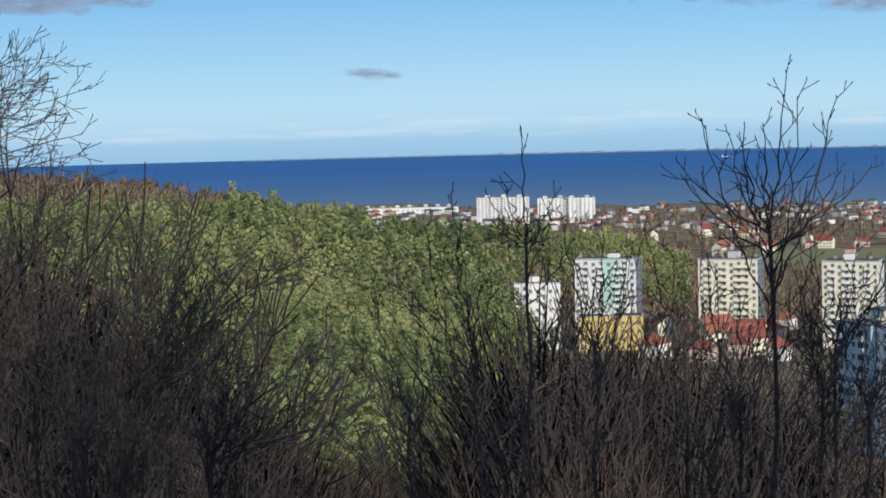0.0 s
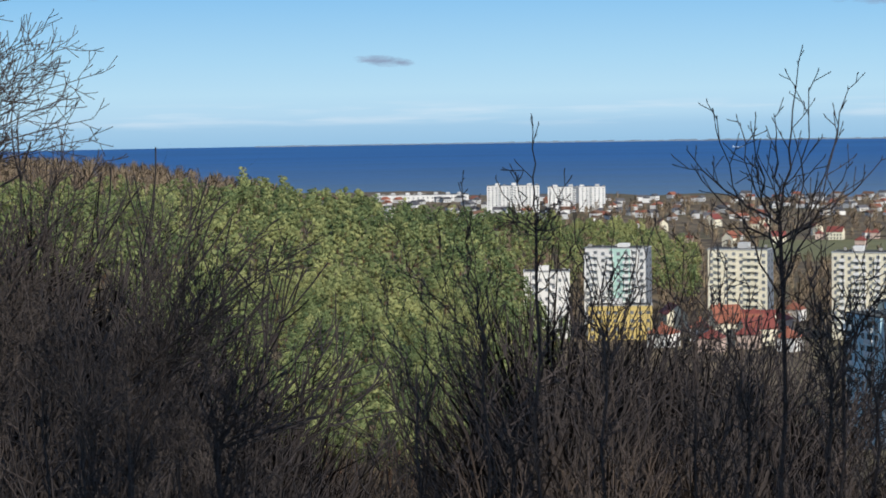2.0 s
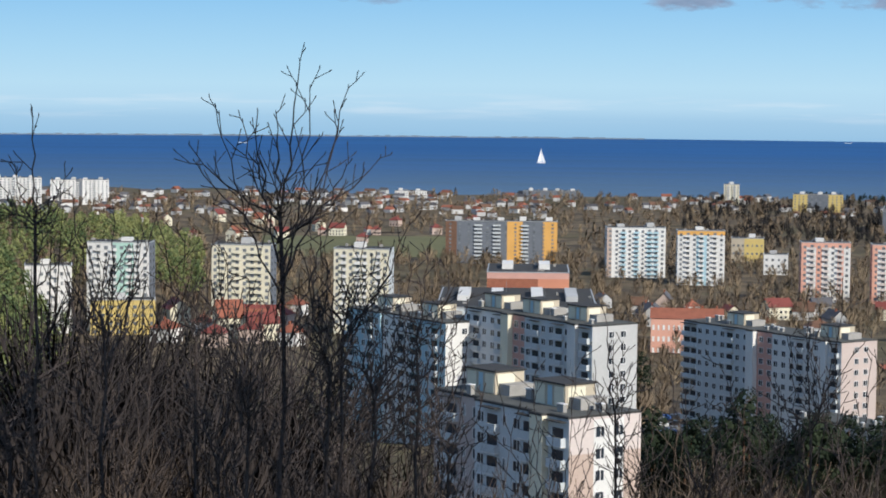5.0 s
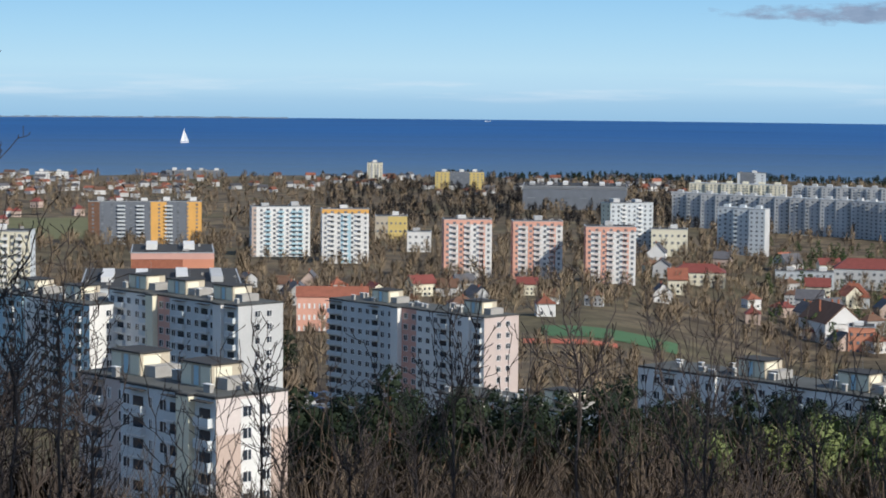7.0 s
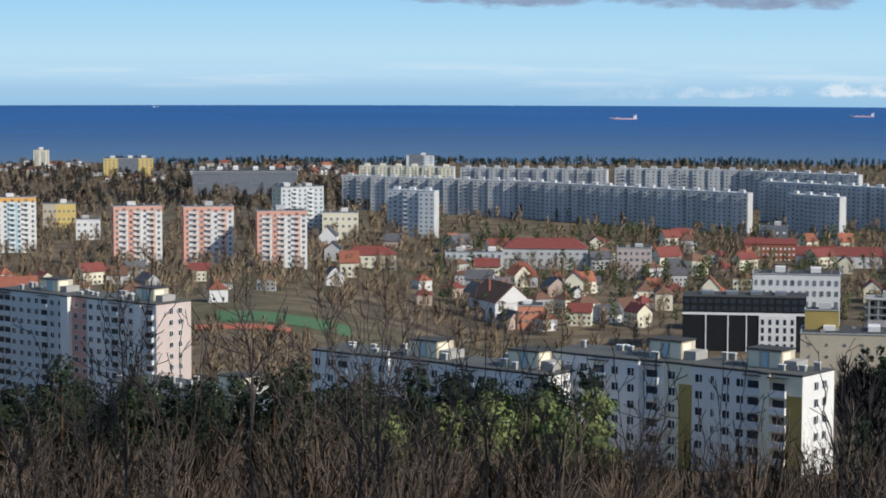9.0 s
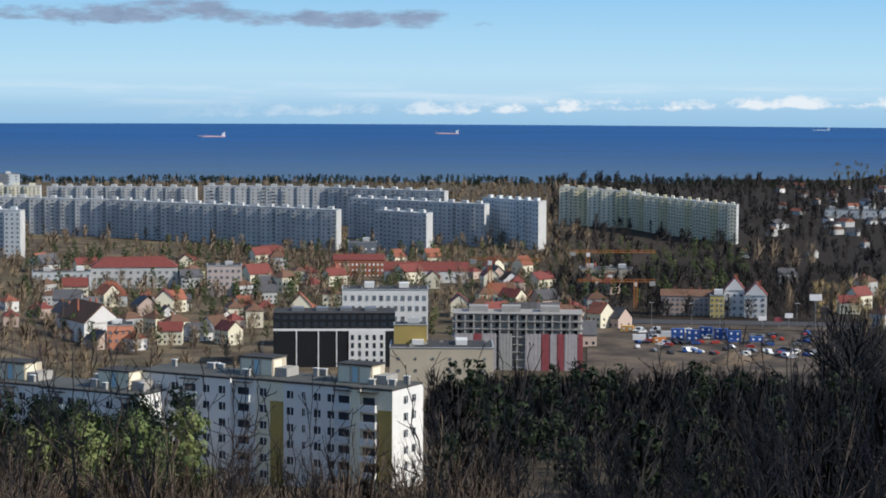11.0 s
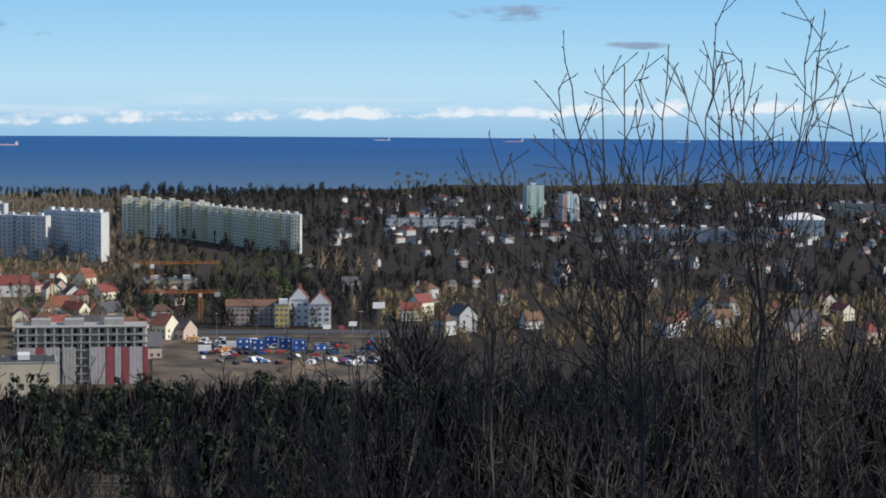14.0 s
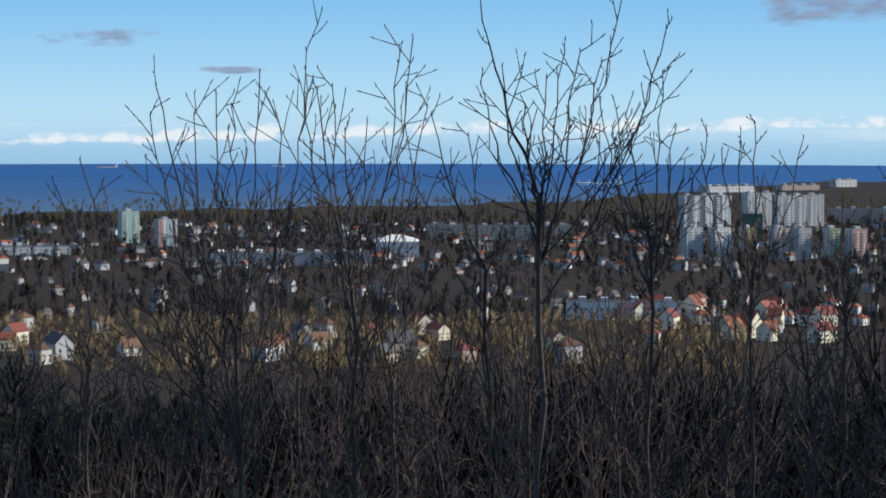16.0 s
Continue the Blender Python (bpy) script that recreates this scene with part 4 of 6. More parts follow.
tower(72.9, 76.5, 2150, 15, 1, "brown and white rows of low blocks", "panel_beige", storeys=4, bays=30, depth=14, group=TOWN, name="housing_block")


def black_office():
    """Dark glazed office with a white window grid at one end."""
    d, base, top = 955, 0, 25.0
    w = radians(51.18 - 48.13) * d
    b = thing("glass_office", facing(49.65, d + 10, base, 0), "black glazed office block with a white window grid", "office building", TOWN)
    g = Geo()
    g.box(-w / 2, w / 2, -10, 10, -4, top)
    part("wall", g, "facade_black", b)
    g = Geo()
    g.box(-w / 2 - 0.15, w / 2 + 0.15, -10.2, -10, top - 7.4, top - 6.4)
    part("cornice", g, "frame_white", b)
    for x in (-w * 0.31, -w * 0.13, w * 0.02):
        g = Geo()
        g.box(x - 0.25, x + 0.25, -10.25, -10, -4, top - 7.4)
        part("white_fin", g, "frame_white", b)
    g = Geo()
    x0, x1 = w * 0.12, w * 0.42
    g.box(x0, x1, -10.4, -10, -4, top - 7.4)
    grid = part("white_facade", g, "panel_white", b)
    for i in range(5):
        for s in range(5):
            g = Geo()
            x, z = x0 + (x1 - x0) * (i + 0.3) / 5, 0.2 + s * 3.4
            g.box(x, x + (x1 - x0) * 0.4 / 5, -10.48, -10.4, z, z + 2.2)
            part("pane", g, "glass_dark", grid)
    for i in range(16):
        for s in range(2):
            g = Geo()
            x = -w / 2 + w * (i + 0.15) / 16
            g.box(x, x + w * 0.7 / 16, -10.06, -10, top - 5.6 + s * 3.0, top - 3.7 + s * 3.0)
            part("pane", g, "glass_dark", b)
    for x in (-w * 0.3, -w * 0.1, w * 0.1, w * 0.3):
        g = Geo()
        g.box(x - 2.5, x + 2.5, -3, 4, top, top + 1.6)
        part("roof_unit", g, "steel", b)
    g = Geo()
    g.box(-w / 2 - 0.1, w / 2 + 0.1, -10.1, 10.1, top, top + 0.3)
    part("roof", g, "bitumen", b)


black_office()


def building_site():
    """A concrete shell with scaffolding sheets."""
    d, base, top = 945, -2, 28.0
    w = radians(55.9 - 52.61) * d
    b = thing("building_shell", facing(54.25, d + 9, base), "unfinished concrete block of flats hung with red and pale sheets", "building site", TOWN)
    g = Geo()
    g.box(-w / 2 + 1, w / 2 - 1, -7, 9, -3, top)
    part("core", g, "concrete", b)
    for s in range(9):
        g = Geo()
        z = top - s * 3.2
        g.box(-w / 2, w / 2, -9, 9.2, z, z + 0.35)
        part("floor_slab", g, "concrete", b)
        if s:
            for i in range(15):
                g = Geo()
                x = -w / 2 + w * (i + 0.5) / 15
                g.box(x - 0.35, x + 0.35, -8.8, -8.3, z + 0.35, z + 3.2)
                part("column", g, "concrete", b)
            if s < 4:
                for i in range(10):
                    g = Geo()
                    x = -w / 2 + w * (i + 0.5) / 10
                    g.box(x - 1.0, x + 1.0, -7.1, -7.0, z + 0.9, z + 2.6)
                    part("opening", g, "facade_black", b)
    for a, e, mm in ((0.02, 0.16, "pale_tarpaulin"), (0.165, 0.225, "red_tarpaulin"), (0.23, 0.34, "pale_tarpaulin"), (0.36, 0.46, "concrete"), (0.56, 0.68, "pale_tarpaulin"), (0.685, 0.745, "red_tarpaulin"), (0.75, 0.80, "pale_tarpaulin"), (0.805, 0.855, "red_tarpaulin"), (0.86, 0.955, "pale_tarpaulin"), (0.96, 1.0, "red_tarpaulin")):
        g = Geo()
        n = 8
        for k in range(n):
            x0, x1 = -w / 2 + w * (a + (e - a) * k / n), -w / 2 + w * (a + (e - a) * (k + 1) / n)
            y0, y1 = -9.3 - 0.05 * (k % 2), -9.3 - 0.05 * ((k + 1) % 2)
            g.face([(x0, y0, -2), (x1, y1, -2), (x1, y1, top - 8), (x0, y0, top - 8)])
        part("sheet", g, mm, b)
    for x in (-w * 0.3, -w * 0.05, w * 0.25):
        g = Geo()
        g.box(x - 4, x + 4, -2, 6, top + 0.35, top + 2.6)
        part("roof_core", g, "concrete", b)


building_site()


def crane(az, d, top, jib, turn):
    b = thing("tower_crane", facing(az, d, None, turn), "orange lattice tower crane", "crane", "building cranes")
    h = top - b.matrix_world.translation.z
    g = Geo()
    for x, y in ((-0.8, -0.8), (0.8, -0.8), (0.8, 0.8), (-0.8, 0.8)):
        g.tube((x, y, -1), (x, y, h), 0.16, 0.16, 4)
    for k in range(int(h / 1.8)):
        z = k * 1.8
        for (x0, y0), (x1, y1) in (((-0.8, -0.8), (0.8, -0.8)), ((0.8, -0.8), (0.8, 0.8))):
            g.tube((x0, y0, z), (x1, y1, z + 1.8), 0.09, 0.09, 3)
    part("mast", g, "crane_orange", b)
    g = Geo()
    for y, z in ((-0.6, h), (0.6, h), (0, h + 1.3)):
        g.tube((-10, y, z), (jib, y, z), 0.13, 0.13, 4)
    for k in range(int((jib + 10) / 1.6)):
        x = -10 + k * 1.6
        g.tube((x, -0.6, h), (x + 0.8, 0, h + 1.3), 0.08, 0.08, 3)
        g.tube((x + 0.8, 0, h + 1.3), (x + 1.6, 0.6, h), 0.08, 0.08, 3)
    part("jib", g, "crane_orange", b)
    g = Geo()
    g.box(-10, -7, -0.8, 0.8, h - 2, h + 0.2)
    part("counterweight", g, "concrete", b)
    g = Geo()
    g.box(-1, 1, -1.6, -0.7, h - 2.4, h - 0.2)
    part("cab", g, "frame_white", b)


crane(53.55, 1150, 31, 26, 8)
crane(56.0, 1290, 24, 38, -4)
crane(57.2, 1180, 18, 30, 176)


# ---- small houses ----
def house_proto(i, wall, roof, hip, w, dpt, h, rise):
    rng = random.Random(50 + i)
    b = thing("house", Matrix.Translation((0, 0, -500 - i * 20)), "small %s house with a %s roof" % (wall[1], roof[1]), "house", "small houses")
    g = Geo()
    g.box(-w / 2, w / 2, -dpt / 2, dpt / 2, -3, h)
    if not hip:
        for x in (-w / 2, w / 2):
            g.face([(x, -dpt / 2, h), (x, dpt / 2, h), (x, 0, h + rise * 0.97)])
    part("wall", g, wall[0], b)
    g = Geo()
    if hip:
        g.hip(-w / 2, w / 2, -dpt / 2, dpt / 2, h, h + rise)
    else:
        # two roof slabs, leaving the gable walls in view
        for s in (-1, 1):
            a, e = (s * (dpt / 2 + 0.5), h - 0.4), (0, h + rise)
            g.face([(-w / 2 - 0.4, a[0], a[1]), (w / 2 + 0.4, a[0], a[1]), (w / 2 + 0.4, e[0], e[1]), (-w / 2 - 0.4, e[0], e[1])])
            g.face([(-w / 2 - 0.4, a[0], a[1] + 0.25), (w / 2 + 0.4, a[0], a[1] + 0.25), (w / 2 + 0.4, e[0], e[1] + 0.25), (-w / 2 - 0.4, e[0], e[1] + 0.25)])
    part("roof", g, roof[0], b)
    g = Geo()
    cx = rng.uniform(-w / 4, w / 4)
    g.box(cx - 0.35, cx + 0.35, 0.3, 1.0, h + rise * 0.5, h + rise + 0.9)
    part("chimney", g, "brick", b)
    g = Geo()
    st = max(1, int(h / 2.7))
    for s in range(st):
        for k in range(int(w / 2.6)):
            x = -w / 2 + w * (k + 0.5) / int(w / 2.6)
            for y in (-dpt / 2 - 0.04, dpt / 2 + 0.01):
                g.box(x - 0.55, x + 0.55, y, y + 0.03, 0.9 + s * 2.8, 2.2 + s * 2.8)
        for y in (-dpt / 4, dpt / 4):
            for x in (-w / 2 - 0.04, w / 2 + 0.01):
                g.box(x, x + 0.03, y - 0.5, y + 0.5, 0.9 + s * 2.8, 2.2 + s * 2.8)
    part("glazing", g, "glass_dark", b, kind="stuff")
    return b


WALLS = [("panel_white", "white"), ("panel_cream", "cream"), ("panel_peach", "peach"), ("panel_grey", "grey")]
ROOFS = [("roof_tiles", "red tiled"), ("roof_brown", "brown"), ("roof_grey", "grey tiled"), ("roof_crimson", "dark red")]
surface("roof_grey", (0.10, 0.10, 0.11), 0.8, 0.3, 0.4, 4.0, rand=0.25)
KIND = [(k * 3 + k // 4) % 4 for k in range(10)]
DULL, RED = [k for k in range(10) if KIND[k] in (1, 2)], [k for k in range(10) if KIND[k] in (0, 3)]
PROTOS = [house_proto(k, WALLS[k % 4], ROOFS[(k * 3 + k // 4) % 4], k % 3 == 0, 8 + (k * 5) % 6, 8 + k % 3, 5.2 + (k % 2) * 2.2, 3.0 + (k % 3)) for k in range(10)]


def village(n, az0, az1, d0, d1, seed, s=(0.85, 1.2), keep=None, use=range(10)):
    rng = random.Random(seed)
    k = 0
    for _ in range(n):
        az, d = rng.uniform(az0, az1), rng.uniform(d0, d1)
        if keep and not keep(az, d):
            continue
        p = P(az, d)
        q = PROTOS[rng.choice(use)]
        k = rng.uniform(*s)
        m = pose(p.x, p.y, p.z, 0, 0, rng.choice((0, 90, 30, 120)) + rng.uniform(-12, 12) - 40)
        copy_thing(q, m @ Matrix.Diagonal((k, k, k * rng.uniform(0.85, 1.1), 1)))


village(22, 15.5, 26.0, 1700, 2000, 6, (0.8, 1.1), use=RED)
village(10, 18.0, 24.0, 1000, 1100, 7, use=RED)
village(9, 17.9, 22.5, 900, 955, 17, (1.0, 1.25), use=RED)
village(28, 38.5, 49, 1080, 1420, 8, (0.8, 1.1))
village(18, 52.5, 57, 1100, 1420, 13, (0.9, 1.2))
village(46, 42, 56, 1015, 1200, 14, (0.75, 1.1))
village(30, 43, 55, 1200, 1480, 15, (0.85, 1.15), use=RED)
village(20, 28.9, 38, 950, 1180, 16, (0.7, 1.0))
# only grey and peach walls: cloud shade on the suburb put into the colour
village(75, 59.5, 85, 1330, 1800, 10, (0.5, 0.75), use=[2, 3, 7, 3, 7])
village(24, 62.2, 79, 1120, 1300, 11, (0.8, 1.1))
village(30, 78.0, 85, 1230, 1450, 12, (0.8, 1.1), use=RED)
for q in PROTOS:
    for o in (q, *q.children_recursive):
        bpy.data.objects.remove(o)


def far_roofs(n, az0, az1, d0, d1, seed, name, label):
    """Countless small far houses, joined."""
    rg = random.Random(seed)
    g = Geo()
    for _ in range(n):
        p = P(rg.uniform(az0, az1), rg.uniform(d0, d1))
        w, dp, h, r = rg.uniform(3.2, 6), rg.uniform(3, 4.5), rg.uniform(2.6, 4.8), rg.uniform(2, 3.2)
        a = rg.uniform(0, math.pi)
        c, s = math.cos(a), math.sin(a)
        i = len(g.v)
        k = Geo()
        # mostly grey walls, which hold the cloud shade over the suburb
        k.box(-w, w, -dp, dp, -2, h, rg.choice((0, 6, 6, 6, 6)))
        k.gable(-w, w, -dp, dp, h, h + r, 0.3, rg.choice((2, 2, 3, 4)))
        for wx in (-0.5, 0.0, 0.5):
            k.box(w * wx - 0.6, w * wx + 0.6, -dp - 0.05, -dp, 1, 2.3, 5)
        g.v += [(p.x + c * x - s * y, p.y + s * x + c * y, p.z + z) for x, y, z in k.v]
        g.f += [tuple(i + q for q in f) for f in k.f]
        g.m += k.m
    ob = part(name, g, ["panel_white", "panel_cream", "roof_grey", "roof_brown", "roof_tiles", "glass_dark", "panel_grey"])
    tagged(ob, label, "houses", kind="stuff")


far_roofs(240, 60.5, 85.5, 1750, 2450, 31, "far_suburb", "distant suburb of small white houses, cloud shade in their colour")
far_roofs(250, 8.5, 27.5, 2080, 2500, 32, "far_town", "distant seaside town with red roofs")
far_roofs(90, 27, 40, 2150, 2480, 33, "far_beach_town", "distant low houses behind the beach")


# ---- building yard: sand, parked vans, site huts, billboards ----
def patch(name, az0, az1, d0, d1, material, label, lift=0.25, na=24, nd=10):
    azs, ds = np.linspace(az0, az1, na), np.linspace(d0, d1, nd)
    A, D = np.meshgrid(azs, ds)
    z = height(A, D) + lift
    a = np.radians(A)
    v = np.stack([D * np.sin(a), D * np.cos(a), z], -1).reshape(-1, 3)
    idx = np.arange(na * nd).reshape(nd, na)
    q = np.stack([idx[:-1, :-1], idx[1:, :-1], idx[1:, 1:], idx[:-1, 1:]], -1).reshape(-1, 4)
    me = bpy.data.meshes.new(name)
    me.from_pydata(v.tolist(), [], q.tolist())
    me.materials.append(mat(material))
    return tagged(new(name, me), label, name.split("_")[-1], kind="structure")


patch("site_ground", 56.0, 62.2, 905, 1105, "sand", "churned brown sand of a building yard")
patch("pavement", 55.5, 62.8, 1108, 1124, "sand", "pale dusty roadside")
patch("road", 55.0, 64.0, 1126, 1144, "asphalt", "asphalt street past the town houses", 0.3)
patch("sports_track", 35.9, 38.3, 858, 874, "sports_red", "red running track")
patch("sports_pitch", 36.4, 39.8, 885, 925, "sports_green", "green sports pitch")
patch("meadow", 20.5, 25.5, 1560, 1800, "meadow_grass", "pale green winter meadow")


def car_meshes(colour, van):
    L, W, H = (5.2, 2.0, 2.2) if van else (4.3, 1.75, 1.45)
    g = Geo()
    prof = [(-L / 2, 0.35), (-L / 2, 0.9), (-L * 0.3, 1.0), (-L * 0.18, H), (L * 0.45 if van else L * 0.25, H), (L / 2, 1.0 if not van else H * 0.9), (L / 2, 0.35)]
    n = len(prof)
    g.v = [(x, y, z) for y in (-W / 2, W / 2) for x, z in prof]
    g.f = [tuple(range(n - 1, -1, -1)), tuple(range(n, 2 * n))] + [(k, (k + 1) % n, (k + 1) % n + n, k + n) for k in range(n)]
    g.m = [0] * len(g.f)
    body = g.mesh("body", [colour])
    g = Geo()
    for y in (-W / 2 - 0.02, W / 2 + 0.005):
        g.box(-L * 0.2, L * 0.2, y, y + 0.015, 0.95, H - 0.15)
    glass = g.mesh("side_glass", ["glass_dark"])
    g = Geo()
    g.tube((0, -0.1, 0), (0, 0.1, 0), 0.33, 0.33, 10)
    return body, glass, g.mesh("wheel", ["car_dark"]), L, W


CARS = [car_meshes(c, v) for c, v in (("car_white", True), ("car_dark", False), ("car_blue", False), ("car_red", False), ("car_white", False), ("steel", False))]
CAR_WORDS = ["white delivery van", "dark parked car", "dark blue parked car", "red parked car", "white parked car", "silver parked car"]


def park(az, d, k, turn):
    body, glass, wheel, L, W = CARS[k]
    p = P(az, d)
    b = thing("van" if k == 0 else "car", pose(p.x, p.y, p.z + 0.25, 0, 0, turn), CAR_WORDS[k] + " on the dusty yard", "car", "parked vehicles")
    part("body", body, None, b)
    part("side_glass", glass, None, b)
    for x in (-L * 0.32, L * 0.32):
        for y in (-W / 2 + 0.1, W / 2 - 0.1):
            part("wheel", wheel, None, b).location = (x, y, 0.33)


rng = random.Random(77)
for k in range(95):
    park(rng.uniform(57.2, 61.8), rng.uniform(1000, 1095), rng.choice((0, 1, 1, 1, 2, 2, 3, 4, 5, 5)), rng.uniform(-60, -20) + rng.choice((0, 90)))
for k in range(22):
    park(rng.uniform(29.7, 31.0), rng.uniform(600, 680), rng.choice((1, 4, 5, 2)), rng.uniform(-60, -20))


def site_hut(az, d, colour, label, w=6.0, h=2.6, stack=1):
    b = thing("site_hut", facing(az, d, None, rng.uniform(-15, 15)), label, "container", "site huts")
    for s in range(stack):
        g = Geo()
        g.box(-w / 2, w / 2, -1.25, 1.25, 0.2 + s * h, 0.2 + (s + 1) * h - 0.05)
        part("box", g, colour, b)
        for x in (-w * 0.25, w * 0.25):
            g = Geo()
            g.box(x - 0.5, x + 0.5, -1.29, -1.25, 1.0 + s * h, 2.0 + s * h)
            part("window", g, "frame_white", b)


for az in (58.3, 58.65, 59.0, 59.35, 59.7):
    site_hut(az + rng.uniform(-0.05, 0.05), 1065 + rng.uniform(-8, 8), "car_blue", "bright blue stacked site huts", stack=2, w=6)
for az, dd, mm, ll in ((57.3, 1060, "car_white", "white site hut on the sand"), (57.8, 1050, "crane_orange", "rust orange container on the sand"), (58.0, 1075, "car_white", "white site hut on the sand"), (60.2, 1060, "car_blue", "blue container on the sand"), (57.0, 1095, "panel_orange", "orange container on the sand")):
    site_hut(az, dd, mm, ll)


def sand_heap(az, d, w, h, seed):
    rg = random.Random(seed)
    n, k = 18, 6
    g = Geo()
    rows = []
    for j in range(k + 1):
        t = j / k
        rows.append([(w * (1 - t) * math.cos(a) * (1 + 0.15 * rg.uniform(-1, 1)), w * 0.6 * (1 - t) * math.sin(a), h * (t ** 0.8) + (0.2 * rg.uniform(-1, 1) if j else -0.5)) for a in [2 * math.pi * i / n for i in range(n)]])
    g.v = [p for r in rows for p in r]
    g.f = [(j * n + i, j * n + (i + 1) % n, (j + 1) * n + (i + 1) % n, (j + 1) * n + i) for j in range(k) for i in range(n)]
    g.m = [0] * len(g.f)
    ob = part("sand_heap", g, "sand")
    ob.matrix_world = Matrix.Translation(P(az, d))
    tagged(ob, "heap of brown excavated sand", "sand heap", "sand heaps")


sand_heap(59.6, 985, 15, 5.0, 1)
sand_heap(58.9, 965, 9, 3.2, 2)
sand_heap(60.3, 1000, 8, 3.0, 3)
sand_heap(58.0, 970, 7, 2.2, 4)


def billboard(az, d, z_top, w=6.0, h=3.0, colour="car_white"):
    b = thing("billboard", facing(az, d, None, -12), "white roadside billboard on a steel post", "billboard", "billboards")
    z = z_top - b.matrix_world.translation.z
    g = Geo()
    g.tube((0, 0, -1), (0, 0, z - h), 0.2, 0.2, 8)
    part("post", g, "steel", b)
    g = Geo()
    g.box(-w / 2, w / 2, -0.25, 0.25, z - h, z)
    part("panel", g, colour, b)


billboard(61.65, 1120, 19)
billboard(61.0, 1115, 10, 4, 2.2)
billboard(60.75, 1115, 8, 4, 2.2, "red_tarpaulin")
billboard(60.35, 1115, 8.5, 4, 2.2)


def lamp_post(az, d, h):
    b = thing("street_lamp", facing(az, d), "tall grey street lamp", "street lamp", "street lamps")
    g = Geo()
    g.tube((0, 0, -0.5), (0, 0, h), 0.14, 0.08, 6)
    part("pole", g, "steel", b)
    g = Geo()
    g.box(-1.2, 1.2, -0.15, 0.15, h, h + 0.15)
    part("head", g, "frame_white", b)


for az, dd in ((58.6, 1122), (59.3, 1122), (61.9, 1115), (61.2, 1128), (57.6, 1122), (62.8, 1130)):
    lamp_post(az, dd, 11)


def pylon(az, d, top):
    b = thing("lattice_mast", facing(az, d), "grey steel lattice power mast", "mast")
    h = top - b.matrix_world.translation.z
    g = Geo()
    for x, y in ((-1, -1), (1, -1), (1, 1), (-1, 1)):
        g.tube((x * 2.4, y * 2.4, -1), (x * 0.5, y * 0.5, h), 0.16, 0.12, 4)
    for k in range(12):
        z0, z1 = h * k / 12, h * (k + 1) / 12
        r0, r1 = 2.4 - 1.9 * k / 12, 2.4 - 1.9 * (k + 1) / 12
        g.tube((-r0, -r0, z0), (r1, -r1, z1), 0.09, 0.09, 3)
        g.tube((r0, -r0, z0), (-r1, -r1, z1), 0.09, 0.09, 3)
    part("lattice", g, "steel", b)
    for z, w in ((h * 0.72, 5), (h * 0.86, 4), (h * 0.98, 3)):
        g = Geo()
        g.tube((-w, 0, z), (w, 0, z), 0.14, 0.14, 4)
        part("cross_arm", g, "steel", b)


pylon(72.2, 1250, 40)
pylon(68.6, 1300, 36)


# ---- at sea ----
def cargo_ship(az, d, L, label, hull="ship_red", flip=False):
    b = thing("cargo_ship", facing(az, d, 0.0, 180 if flip else 0), label, "ship", "anchored ships")
    n = 12
    g = Geo()
    for z, k in ((-1.0, 0.9), (L * 0.045, 1.0)):
        for i in range(n):
            t = i / (n - 1)
            x = -L / 2 + L * t
            w = L * 0.075 * min(1, (1 - t) * 6 + 0.1) * min(1, t * 10 + 0.7)
            g.v += [(x * k, -w, z + (L * 0.012 if t > 0.92 else 0)), (x * k, w, z + (L * 0.012 if t > 0.92 else 0))]
    for i in range(n - 1):
        a, c = 2 * i, 2 * n + 2 * i
        g.f += [(a, a + 2, c + 2, c), (a + 1, c + 1, c + 3, a + 3), (c, c + 2, c + 3, c + 1)]
    g.f += [(0, 2 * n, 2 * n + 1, 1)]
    g.m = [0] * len(g.f)
    part("hull", g, hull, b)
    zz = L * 0.045
    g = Geo()
    g.box(-L * 0.47, -L * 0.36, -L * 0.06, L * 0.06, zz, zz + L * 0.09)
    part("deckhouse", g, "ship_white", b)
    g = Geo()
    g.box(-L * 0.48, -L * 0.40, -L * 0.07, L * 0.07, zz + L * 0.09, zz + L * 0.115)
    part("bridge", g, "ship_white", b)
    g = Geo()
    g.tube((-L * 0.45, 0, zz + L * 0.11), (-L * 0.45, 0, zz + L * 0.15), L * 0.018, L * 0.014, 8)
    part("funnel", g, hull, b)
    for t in (0.42, -0.05, 0.2):
        g = Geo()
        g.tube((L * t, 0, zz), (L * t, 0, zz + L * 0.055), L * 0.006, L * 0.004, 5)
        part("mast", g, "ship_white", b)


# heading, distance, length
cargo_ship(46.6, 4045, 50, "red and white cargo ship at anchor", flip=True)
cargo_ship(52.45, 4270, 46, "red and white cargo ship at anchor", flip=True)
cargo_ship(61.7, 4700, 36, "pale cargo ship near the horizon", "ship_white", True)
cargo_ship(64.98, 4650, 44, "red cargo ship near the horizon", flip=True)
cargo_ship(69.2, 4720, 28, "small pale ship near the horizon", "ship_white", True)
cargo_ship(77.2, 3690, 78, "white ferry by the harbour", "ship_white", True)
cargo_ship(20.0, 4400, 20, "small white boat out at sea", "ship_white")
cargo_ship(35.0, 4800, 14, "small white boat on the horizon", "ship_white")


